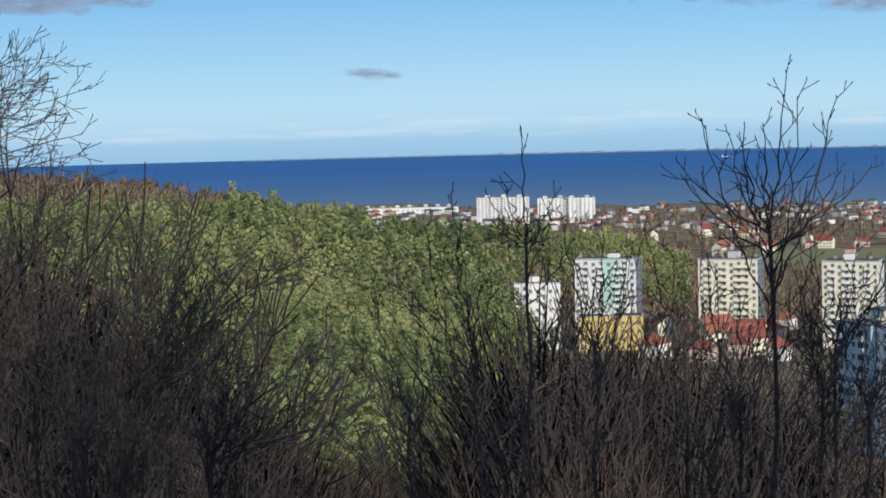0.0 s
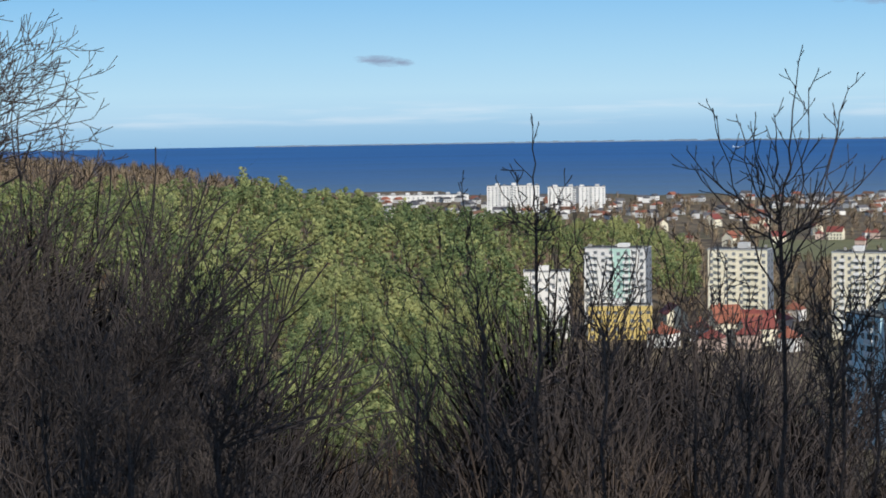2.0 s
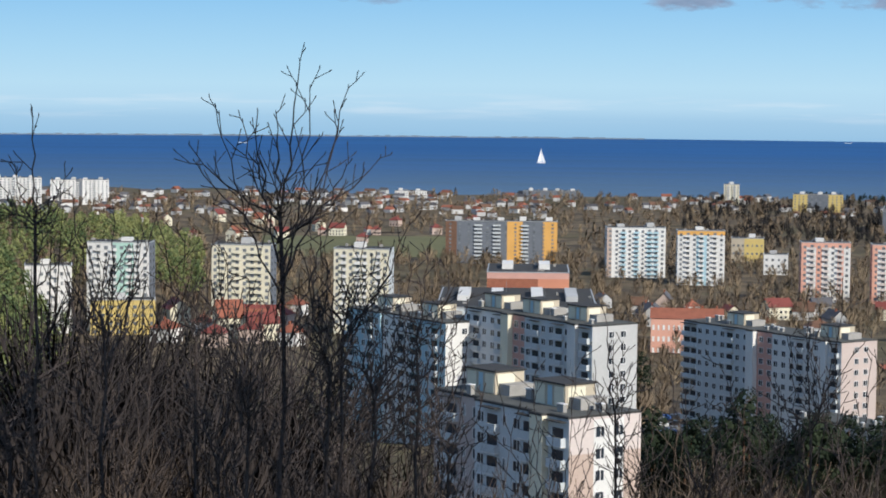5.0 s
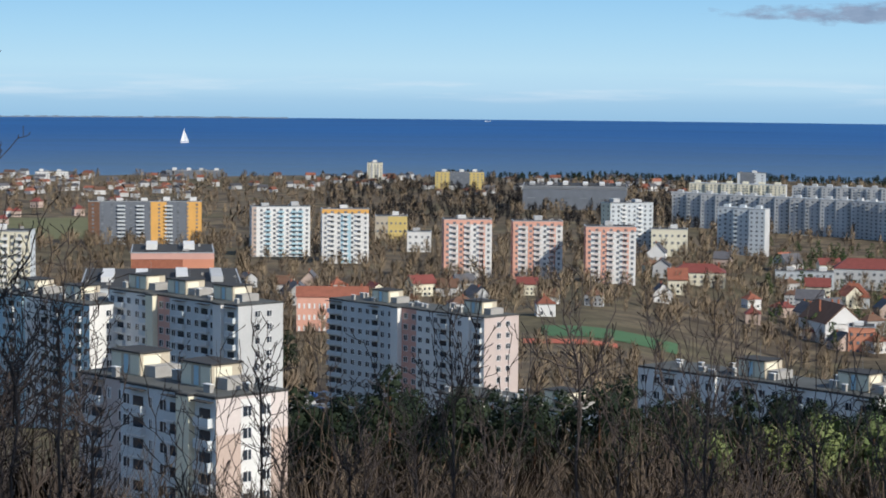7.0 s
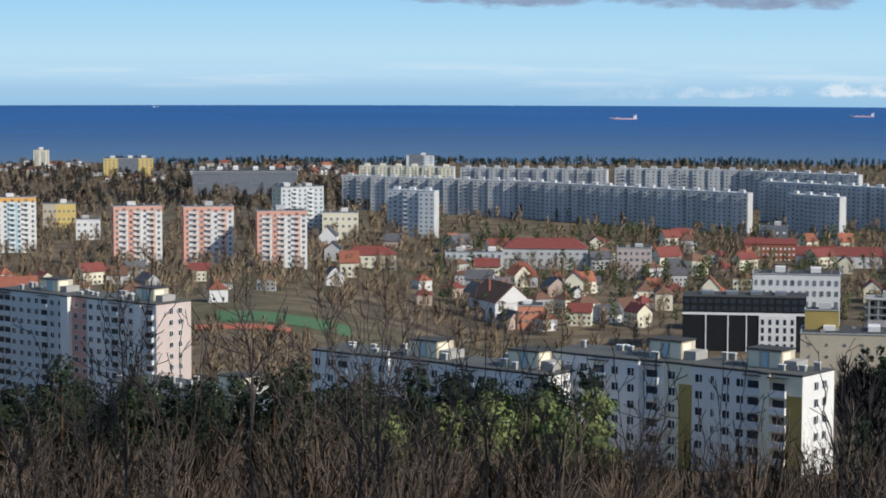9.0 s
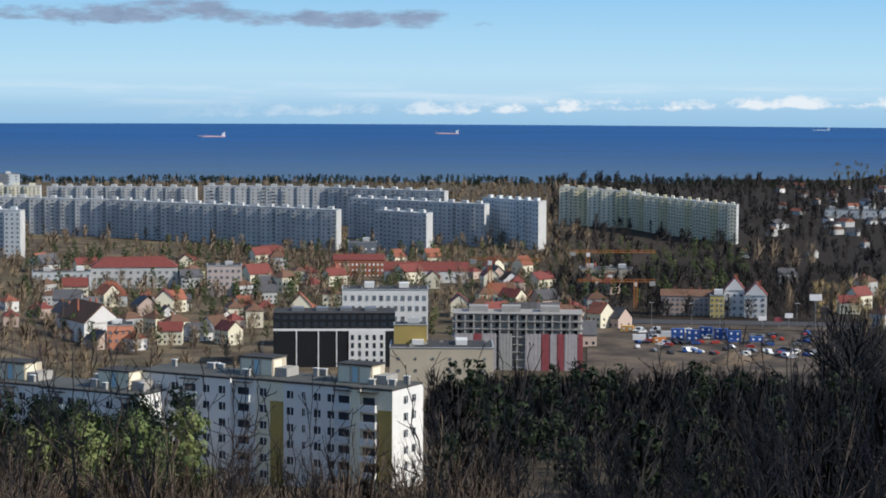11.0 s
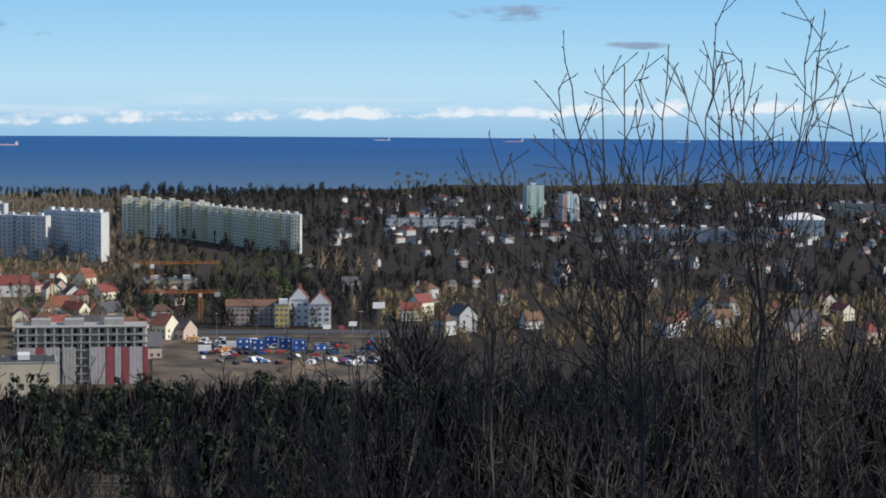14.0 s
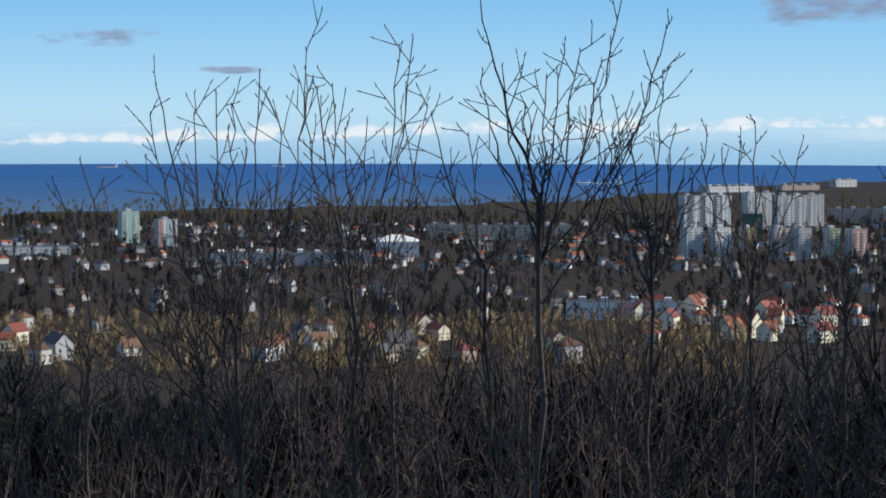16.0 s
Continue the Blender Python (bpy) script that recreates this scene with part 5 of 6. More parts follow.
def sailboat(az, d, h):
    b = thing("sailing_boat", facing(az, d, 0.0), "sailing boat under full white sail", "boat")
    g = Geo()
    L = h * 0.6
    pts = [(-L / 2, 0.12), (-L * 0.3, 0.2), (L * 0.2, 0.2), (L / 2, 0.0)]
    for z, k in ((-0.3, 0.8), (h * 0.07, 1.0)):
        for x, w in pts:
            g.v += [(x * k, -w * L * 0.5 * k, z), (x * k, w * L * 0.5 * k, z)]
    for i in range(3):
        a, c = 2 * i, 8 + 2 * i
        g.f += [(a, a + 2, c + 2, c), (a + 1, c + 1, c + 3, a + 3), (c, c + 2, c + 3, c + 1)]
    g.f += [(0, 8, 9, 1)]
    g.m = [0] * len(g.f)
    part("hull", g, "ship_white", b)
    g = Geo()
    g.tube((0, 0, 0), (0, 0, h), 0.12, 0.06, 5)
    part("mast", g, "steel", b)
    for nm, x0, x1, top in (("mainsail", -0.1, -L * 0.42, 0.98), ("jib_sail", 0.2, L * 0.46, 0.8)):
        g = Geo()
        k = 6
        for j in range(k):
            t0, t1 = j / k, (j + 1) / k
            for q0, q1 in ((t0, t1),):
                za, zb = h * (0.1 + (top - 0.1) * q0), h * (0.1 + (top - 0.1) * q1)
                xa, xb = x0 + (x1 - x0) * (1 - q0), x0 + (x1 - x0) * (1 - q1)
                bul = 0.05 * h
                g.face([(x0, 0, za), (xa, -bul * (1 - q0), za), (xb, -bul * (1 - q1), zb), (x0, 0, zb)])
        part(nm, g, "sail_white", b)


sailboat(27.45, 3480, 23)


def far_coast():
    """The low far shore and harbour seen on the horizon."""
    g = Geo()
    rg = random.Random(4)
    n = 160
    for k in range(n):
        a0, a1 = 8 + 22.0 * k / n, 8 + 22.0 * (k + 1) / n
        h = 1.2 + 2.0 * rg.random() * (1 if 14 < a0 < 29 else 0.4)
        p, q = P(a0, 4905, 0), P(a1, 4905, 0)
        p2, q2 = P(a0, 4935, 0), P(a1, 4935, 0)
        up = Vector((0, 0, h))
        g.face([p, q, q + up, p + up])
        g.face([p + up, q + up, q2 + up, p2 + up])
    ob = part("far_coast", g, "hazy_land")
    tagged(ob, "low wooded far shore on the horizon", "coast", kind="structure")


far_coast()


# ---- trees ----
def grow(rng, start, way, length, radius, depth, spread, out, bend=0.25, kids=(2, 4), up=0.15, shrink=0.72, pieces=4):
    """Tapered crooked limbs that fork: appends (a, b, ra, rb) to out."""
    p, w = Vector(start), Vector(way).normalized()
    r = radius
    seg = length / pieces
    nodes = []
    for i in range(pieces):
        w = (w + Vector((rng.gauss(0, bend), rng.gauss(0, bend), rng.gauss(0, bend) + up)) * 0.5).normalized()
        q = p + w * seg
        r2 = radius * (1 - 0.75 * (i + 1) / pieces) if depth == 0 else radius * (1 - 0.5 * (i + 1) / pieces)
        out.append((p, q, r, r2))
        nodes.append((q, w, r2))
        p, r = q, r2
    if depth <= 0:
        return
    for _ in range(rng.randint(*kids)):
        q, w2, r2 = nodes[rng.randrange(max(0, pieces // 3), pieces)]
        side = Vector((rng.gauss(0, 1), rng.gauss(0, 1), rng.gauss(0, 0.6)))
        side -= w2 * side.dot(w2)
        d = (w2 + side.normalized() * spread * rng.uniform(0.6, 1.3)).normalized()
        grow(rng, q, d, length * shrink * rng.uniform(0.7, 1.15), r2 * 0.62, depth - 1, spread, out, bend, kids, up, shrink, pieces)
    q, w2, r2 = nodes[-1]
    grow(rng, q, w2, length * shrink * rng.uniform(0.7, 1.0), r2 * 0.9, depth - 1, spread, out, bend, kids, up, shrink, pieces)


def tubes(segs, thin=0.0, sides_big=6):
    """Numpy tubes for many limbs: returns verts and faces."""
    A = np.array([s[0][:] for s in segs])
    B = np.array([s[1][:] for s in segs])
    ra = np.maximum(np.array([s[2] for s in segs]), thin)
    rb = np.maximum(np.array([s[3] for s in segs]), thin)
    W = B - A
    W /= np.linalg.norm(W, axis=1, keepdims=True) + 1e-9
    ref = np.where(np.abs(W[:, 2:3]) > 0.9, np.array([[1.0, 0, 0]]), np.array([[0, 0, 1.0]]))
    U = np.cross(W, ref)
    U /= np.linalg.norm(U, axis=1, keepdims=True) + 1e-9
    V = np.cross(W, U)
    verts, faces, base = [], [], 0
    for big in (True, False):
        sel = (ra > 0.03) if big else (ra <= 0.03)
        if not sel.any():
            continue
        n = sides_big if big else 3
        t = np.arange(n) * 2 * np.pi / n
        ring = U[sel][:, None] * np.cos(t)[None, :, None] + V[sel][:, None] * np.sin(t)[None, :, None]
        a = A[sel][:, None] + ring * ra[sel][:, None, None]
        b = B[sel][:, None] + ring * rb[sel][:, None, None]
        vv = np.concatenate([a, b], 1)
        m = len(vv)
        k = np.arange(n)
        quad = np.stack([k, (k + 1) % n, n + (k + 1) % n, n + k], -1)
        ff = base + np.arange(m)[:, None, None] * 2 * n + quad[None]
        verts.append(vv.reshape(-1, 3))
        faces.append(ff.reshape(-1, 4))
        base += m * 2 * n
    return np.concatenate(verts), np.concatenate(faces)


def mesh_np(name, v, f, mats, mi=None):
    me = bpy.data.meshes.new(name)
    v, f = np.asarray(v, np.float32), np.asarray(f, np.int32)
    k = f.shape[1]
    me.vertices.add(len(v))
    me.vertices.foreach_set("co", v.ravel())
    me.loops.add(f.size)
    me.loops.foreach_set("vertex_index", f.ravel())
    me.polygons.add(len(f))
    me.polygons.foreach_set("loop_start", np.arange(len(f), dtype=np.int32) * k)
    for m in mats:
        me.materials.append(mat(m))
    if mi is not None:
        me.polygons.foreach_set("material_index", np.asarray(mi, np.int32))
    me.update(calc_edges=True)
    return me


def needles(rng, n_clumps, h0, h1, r, tri, size):
    """A pine crown: tufts of needles on flattened clumps, shaded as soft rounded masses."""
    pts, nrm = [], []
    for i in range(n_clumps):
        t = (i + rng.random()) / n_clumps
        z = h0 + (h1 - h0) * t
        rr = r * math.sqrt(max(0.02, 1 - (1.35 * t - 0.35) ** 2)) * rng.uniform(0.35, 0.95)
        a = i * 2.4 + rng.uniform(-0.6, 0.6)
        c = np.array([rr * math.cos(a), rr * math.sin(a), z])
        cr = r * rng.uniform(0.36, 0.55)
        for _ in range(tri):
            o = np.array([rng.gauss(0, 1), rng.gauss(0, 1), rng.gauss(0, 1)])
            o = o / (np.linalg.norm(o) + 1e-6)
            q = c + o * cr * rng.uniform(0.7, 1.0) * np.array([1, 1, 0.6])
            out = o + 0.5 * (q - np.array([0, 0, (h0 + h1) / 2])) / r
            out = out / np.linalg.norm(out)
            d1 = np.cross(out, [rng.gauss(0, 1), rng.gauss(0, 1), rng.gauss(0, 1)])
            d1 *= size / (np.linalg.norm(d1) + 1e-6) * rng.uniform(0.6, 1.2)
            d2 = np.cross(out, d1) + out * size * rng.uniform(-0.1, 0.5)
            pts += [q - d1 * 0.5 - d2 * 0.3, q + d1 * 0.5 - d2 * 0.3, q + d2 * 0.7]
            nrm += [out, out, out]
    v = np.array(pts)
    return v, np.arange(len(v)).reshape(-1, 3), np.array(nrm)


def twigs(rng, n, h0, h1, r, width):
    """A bare crown seen from far: long slivers fanning up and out from the stem."""
    pts = []
    for _ in range(n):
        t = rng.random() ** 0.8
        z = h0 + (h1 - h0) * t * 0.7
        a = rng.uniform(0, 2 * math.pi)
        rr = r * (0.4 + 0.8 * math.sin(math.pi * (0.2 + 0.7 * t)))
        q = np.array([rr * 0.25 * math.cos(a), rr * 0.25 * math.sin(a), z])
        e = np.array([rr * math.cos(a) * rng.uniform(0.6, 1.1), rr * math.sin(a) * rng.uniform(0.6, 1.1), z + (h1 - h0) * rng.uniform(0.15, 0.4)])
        s = np.array([-math.sin(a), math.cos(a), rng.gauss(0, 0.4)]) * width
        pts += [q - s * 0.5, q + s * 0.5, e]
        e2 = (q + e) / 2 + np.array([rng.gauss(0, 0.5), rng.gauss(0, 0.5), rng.uniform(0.2, 1.0)]) * r * 0.45
        pts += [(q + e) / 2 - s * 0.3, (q + e) / 2 + s * 0.3, e2]
    v = np.array(pts)
    return v, np.arange(len(v)).reshape(-1, 3), None


def trunk_tris(h, r0, r1):
    v, f = [], []
    for k in range(5):
        a = 2 * math.pi * k / 5
        v += [(r0 * math.cos(a), r0 * math.sin(a), -1.5), (r1 * math.cos(a), r1 * math.sin(a), h)]
    for k in range(5):
        i, j = 2 * k, 2 * ((k + 1) % 5)
        f += [(i, j, j + 1), (i, j + 1, i + 1)]
    return np.array(v), np.array(f), None


RNG = random.Random(11)
PINES = [(trunk_tris(10, 0.22, 0.08), needles(RNG, 15, 4.0, 12.8, 2.7, 40, 0.46)) for _ in range(6)]
PINES_NEAR = [(trunk_tris(11, 0.22, 0.08), needles(RNG, 20, 4.0, 12.8, 2.7, 66, 0.42)) for _ in range(4)]
PINES_FAR = [(trunk_tris(10, 0.22, 0.08), needles(RNG, 11, 4.5, 12.8, 2.8, 20, 0.85)) for _ in range(5)]
BARES = [(trunk_tris(8, 0.2, 0.06), twigs(RNG, 60, 2.5, 11.5, 4.2, 0.22)) for _ in range(5)]


def limbs(rng, kids=(2, 3), depth=3):
    """A bare crown with real forked limbs, for trees near the hill, 11.5 m tall."""
    segs = []
    grow(rng, (0, 0, -1), (0.05, 0, 1), 5.5, 0.15, depth, 0.8, segs, 0.2, kids, 0.16, 0.6, 3)
    f = 11.5 / max(s[1].z for s in segs)
    v, q = tubes([(s[0] * f, s[1] * f, s[2], s[3]) for s in segs], 0.018, 3)
    stem = np.concatenate([q[:, [0, 1, 2]], q[:, [0, 2, 3]]])
    return v, stem, None


def fuzz(rng, n=56, width=0.44, r=3.7):
    """A bare crown seen from afar: a haze of slender twigs, lit as one soft mass."""
    v, f, _ = twigs(rng, n, 0.8, 11.8, r, width)
    out = v - np.array([0, 0, 3.5])
    out = out / (np.linalg.norm(out, axis=1, keepdims=True) + 1e-6)
    out = out * np.array([1, 1, 0.6]) + np.array([0, 0, 0.25])
    return v, f, out / np.linalg.norm(out, axis=1, keepdims=True)


FUZZY = [(trunk_tris(7, 0.25, 0.08), fuzz(RNG)) for _ in range(6)]
FUZZY_FAR = [(trunk_tris(7, 0.25, 0.08), fuzz(RNG, 36, 0.76)) for _ in range(6)]
BRUSHY = [(trunk_tris(5, 0.07, 0.03), fuzz(RNG, 190, 0.085, 4.6)) for _ in range(5)]
BUSHY = [(trunk_tris(1.0, 0.14, 0.12), limbs(RNG)) for _ in range(7)]


def wood(name, label, spots, kinds, mats, category="wood"):
    """Many trees as one object: trunk material first, crown second."""
    V, F, M, N, base = [], [], [], [], 0
    rng = random.Random(len(spots))
    soft = kinds[0][1][2] is not None
    for x, y, z, s in spots:
        pair = kinds[rng.randrange(len(kinds))]
        a = rng.uniform(0, 6.283)
        c, sn = math.cos(a), math.sin(a)
        T = np.array([[c, sn, 0], [-sn, c, 0], [0, 0, 1]])
        R = T * s * np.array([[1, 1, rng.uniform(0.85, 1.2)]])
        for k, (v, f, nr) in enumerate(pair):
            V.append(v @ R + np.array([x, y, z]))
            F.append(f + base)
            M.append(np.full(len(f), k))
            if soft:
                N.append(nr @ T if nr is not None else (v * np.array([1, 1, 0])) @ T + 1e-4)
            base += len(v)
    me = mesh_np(name, np.concatenate(V), np.concatenate(F), mats, np.concatenate(M))
    if soft:
        n = np.concatenate(N)
        me.normals_split_custom_set_from_vertices(n / (np.linalg.norm(n, axis=1, keepdims=True) + 1e-9))
    return tagged(new(name, me), label, category, kind="stuff")


def lone_trees(name, label, spots, kinds, mats, category="tree", group="single trees"):
    """Trees that can be told apart: a thing each, with trunk and crown."""
    data = []
    for (tv, tf, _), (cv, cf, cn) in kinds:
        crown = mesh_np("crown", cv, cf, [mats[1]])
        if cn is not None:
            crown.normals_split_custom_set_from_vertices(cn)
        data.append((mesh_np("trunk", tv, tf, [mats[0]]), crown))
    rg = random.Random(len(spots) + 5)
    for x, y, z, s in spots:
        t, c = data[rg.randrange(len(data))]
        ob = thing(name, Matrix.LocRotScale((x, y, z), Euler((0, 0, rg.uniform(0, 6.28))), (s, s, s * rg.uniform(0.9, 1.15))), label, category, group)
        part("trunk", t, None, ob)
        part("crown", c, None, ob)


def scatter(n, az0, az1, d0, d1, rng, keep=None, s=(0.8, 1.25), flat=True):
    """Spots spread evenly over the ground between two headings and distances."""
    out = []
    while len(out) < n:
        az = rng.uniform(az0, az1)
        d = math.sqrt(rng.uniform(d0 * d0, d1 * d1)) if flat else rng.uniform(d0, d1)
        if keep and not keep(az, d):
            n -= 1
            continue
        p = P(az, d)
        out.append((p.x, p.y, p.z, rng.uniform(*s)))
    return out


def spur_end(az):
    return float(np.interp(az, [-10, 5, 9.6, 13.3, 16.5, 19], [1700, 1500, 1200, 1000, 850, 700]))


def open_ground(a, d):
    """Keeps trees off the yards, pitches and buildings."""
    if 55.8 < a < 62.4 and 895 < d < 1150:
        return False
    if 48 < a < 56 and 820 < d < 1000:
        return False
    if 35.7 < a < 42.2 and 845 < d < 965:
        return False
    if 24.5 < a < 29 and 800 < d < 930:
        return False
    return not (20.5 < a < 25.5 and 1540 < d < 1810)


def by_dip(n, az0, az1, d0, d1, dip0, dip1, rng, tall=11.5, smin=0.5, smax=1.7):
    """Trees whose tops reach just under a given line of sight from the lookout."""
    out = []
    for _ in range(n):
        az, d = rng.uniform(az0, az1), rng.uniform(d0, d1)
        p = P(az, d)
        s = (129 - d * rng.uniform(dip0, dip1) - p.z) / tall
        if smin < s:
            out.append((p.x, p.y, p.z, min(s, smax)))
    return out


rng = random.Random(3)
near = lambda a, d: a < 15.6 and d < spur_end(a) and not (a < 7.5 and d > 1150)
wood("pine_wood", "sunlit pine wood covering the near spur", scatter(980, 4.5, 17.8, 400, 720, rng, near, (0.75, 1.2)), PINES, ["pine_bark", "pine_needles"])
wood("pine_wood_far", "sunlit pine wood on the spur", scatter(3200, -1, 17.6, 700, 1560, rng, near, (0.8, 1.2)), PINES_FAR, ["pine_bark", "pine_needles"])
wood("pine_wood_ridge", "dark green pine wood behind the tower blocks", scatter(520, 12.5, 19, 1120, 1460, rng, None, (0.7, 1.1)), PINES_FAR, ["pine_bark", "pine_needles"])
wood("beech_wood", "bare reddish brown beeches on the crest", scatter(900, -1, 8.5, 1080, 1640, rng, lambda a, d: d < spur_end(a) + 40, (0.85, 1.1)), FUZZY, ["bark", "bare_twigs"])
wood("bare_wood_city", "bare brown trees between the houses", scatter(3500, 14, 56, 620, 1500, rng, lambda a, d: (d > 990 or (28.9 < a < 48)) and open_ground(a, d), (0.5, 1.0)), FUZZY, ["bark", "bare_twigs"])
wood("bare_wood_coast", "bare brown trees towards the coast", scatter(2700, 14, 56, 1450, 2400, rng, open_ground, (0.6, 1.05)), FUZZY_FAR, ["bark", "bare_twigs"])
wood("tan_wood", "sunlit tan bare trees behind the dark slope", scatter(700, 61.5, 81, 1060, 1330, rng, open_ground, (0.5, 0.95)), FUZZY, ["bark", "sunlit_tan_twigs"])
wood("bare_wood_suburb", "bare trees among the suburb gardens, shade in their colour", scatter(2200, 55, 86, 860, 1400, rng, lambda a, d: open_ground(a, d) and not (a > 61.5 and 960 < d < 1340), (0.6, 1.1)), FUZZY, ["bark", "shaded_suburb_twigs"])
wood("bare_wood_suburb_far", "bare trees of the far suburb, shade in their colour", scatter(2400, 55, 86, 1380, 2550, rng, None, (0.65, 1.1)), FUZZY_FAR, ["bark", "shaded_suburb_twigs"])
wood("bare_wood_near", "bare wood below the lookout, shade in its colour", scatter(115, 52.6, 88, 150, 330, rng, None, (0.8, 1.15)), BUSHY, ["bark", "shaded_twigs"])
wood("bare_wood_slope", "bare wood below the hill, shade in its colour", scatter(1900, 52, 88, 300, 880, rng, lambda a, d: not (a < 62 and d > 800) and (a > 52.5 or d > 420), (0.6, 1.2)), FUZZY, ["bark", "shaded_twigs"])
wood("dark_pines_slope", "pines below the hill, shade in their colour", scatter(220, 52.5, 80, 260, 760, rng, lambda a, d: not (a < 62 and d > 780), (0.6, 1.2)), PINES_FAR, ["bark", "shaded_needles"])
wood("shaded_wood", "dark shaded thicket under the lookout", by_dip(55, 13.6, 21.5, 60, 90, 0.106, 0.13, rng), BUSHY, ["bark", "shaded_thicket_twigs"])
def thicket(n, az0, az1, d0, d1, azs, dips, rng):
    out = []
    for _ in range(n):
        az = rng.uniform(az0, az1)
        dip = float(np.interp(az, azs, dips))
        out += by_dip(1, az, az, d0, d1, dip, dip + 0.04, rng, smin=0.15)
    return out


wood("left_thicket", "dense thicket beside the lookout, shade in its colour", thicket(105, -5, 10.4, 22, 46, [-3, 0, 3, 5, 6.5, 8, 9.6, 10.4], [0.045, 0.054, 0.068, 0.086, 0.106, 0.130, 0.160, 0.180], rng), BUSHY, ["bark", "shaded_thicket_twigs"])
wood("left_haze", "fine twigs of the thicket beside the lookout, shade in their colour", thicket(170, -5, 10.2, 26, 50, [-3, 0, 3, 5, 6.5, 8, 9.6, 10.2], [0.072, 0.082, 0.096, 0.112, 0.130, 0.152, 0.180, 0.196], rng), BRUSHY, ["bark", "shaded_thicket_twigs"])
wood("shaded_haze", "fine dark twigs of the shaded thicket", thicket(60, 14.0, 22.5, 55, 90, [13.6, 14.6, 18.5, 20.5, 22.5], [0.135, 0.110, 0.110, 0.122, 0.16], rng), BRUSHY, ["bark", "shaded_thicket_twigs"])
wood("right_haze", "fine twigs of the thicket beside the lookout, shade in their colour", thicket(260, 59, 88, 26, 55, [59, 63, 70, 88], [0.19, 0.150, 0.128, 0.120], rng), BRUSHY, ["bark", "shaded_thicket_twigs"])
wood("right_thicket", "dense thicket beside the lookout, shade in its colour", thicket(80, 58, 88, 24, 50, [58, 63, 70, 88], [0.18, 0.145, 0.125, 0.115], rng), BUSHY, ["bark", "shaded_twigs"])
wood("brush_haze", "fine brown twigs of young bare trees", by_dip(260, 30.5, 54, 85, 165, 0.163, 0.20, rng, 12.5, smin=0.3) + by_dip(60, 8.8, 13.5, 85, 165, 0.155, 0.20, rng, 12.5, smin=0.3) + by_dip(70, 22, 31, 85, 165, 0.182, 0.21, rng, 12.5, smin=0.3) + by_dip(70, 14, 25, 42, 60, 0.155, 0.20, rng, 12.5, smin=0.2), BRUSHY, ["bark", "brush_twigs"])
wood("brush_slope", "brown bare brushwood on the slope", by_dip(40, 8.5, 13.5, 60, 150, 0.150, 0.20, rng, smin=0.3) + by_dip(45, 24, 31, 60, 150, 0.180, 0.215, rng, smin=0.3) + by_dip(75, 31, 53.5, 60, 150, 0.158, 0.20, rng, smin=0.3), BUSHY, ["bark", "brush_twigs"])
wood("garden_pines", "dark conifers in the gardens below the long blocks", scatter(480, 42, 60, 1010, 1560, rng, open_ground, (0.45, 0.95)), PINES_FAR, ["bark", "shaded_garden_needles"])
wood("shore_belt", "dark wood behind the tower blocks", scatter(900, 31, 41, 1700, 2380, rng, None, (0.55, 0.85)), FUZZY_FAR, ["bark", "shaded_suburb_twigs"])
wood("shore_wood", "dark pine wood along the beach", scatter(1300, 34, 64, 2380, 2540, rng, None, (0.5, 0.68)), FUZZY_FAR, ["bark", "shaded_needles"])
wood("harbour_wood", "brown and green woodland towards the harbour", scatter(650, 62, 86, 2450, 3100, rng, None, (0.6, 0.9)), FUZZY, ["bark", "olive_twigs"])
lone_trees("pine_tree", "green pine in front of the white flats", by_dip(22, 40.5, 46.4, 270, 330, 0.155, 0.175, rng, 12.8), PINES_NEAR, ["pine_bark", "shaded_yard_needles"])
lone_trees("dark_pine_tree", "dark shaded pine between the blocks", by_dip(120, 30.25, 45.5, 300, 370, 0.146, 0.165, rng, 12.8), PINES_NEAR, ["pine_bark", "shaded_needles"])
lone_trees("pine_tree", "tall dark pine beside the school", [(*P(a, d), s) for a, d, s in ((29.6, 700, 1.7), (30.0, 705, 1.4), (29.2, 690, 1.3), (45.7, 620, 1.2), (45.8, 345, 1.25))], PINES_NEAR, ["pine_bark", "shaded_needles"])
lone_trees("poplar", "tall narrow tan poplar by the street", [(*P(a, d), s) for a, d, s in ((61.0, 1175, 1.6), (61.06, 1178, 1.5), (60.95, 1180, 1.45))], [(t, (v * np.array([0.3, 0.3, 1]), f, n)) for t, (v, f, n) in FUZZY], ["bark", "bare_twigs"])
lone_trees("tan_tree", "round bare tree with tan twigs", [(*P(a, d), s) for a, d, s in ((60.2, 1420, 1.8), (60.6, 1430, 1.9), (61.1, 1425, 1.8), (61.5, 1440, 1.6), (66.6, 1230, 1.6), (67.0, 1225, 1.7), (71.0, 1230, 1.5), (72.6, 1220, 1.5), (74.5, 1200, 1.5))], FUZZY, ["bark", "bare_twigs"])
lone_trees("bare_tree", "large bare round-crowned tree", by_dip(9, 61.9, 63.3, 720, 800, 0.103, 0.112, rng, 11.5, 0.5, 4), BARES, ["bark", "shaded_twigs"])
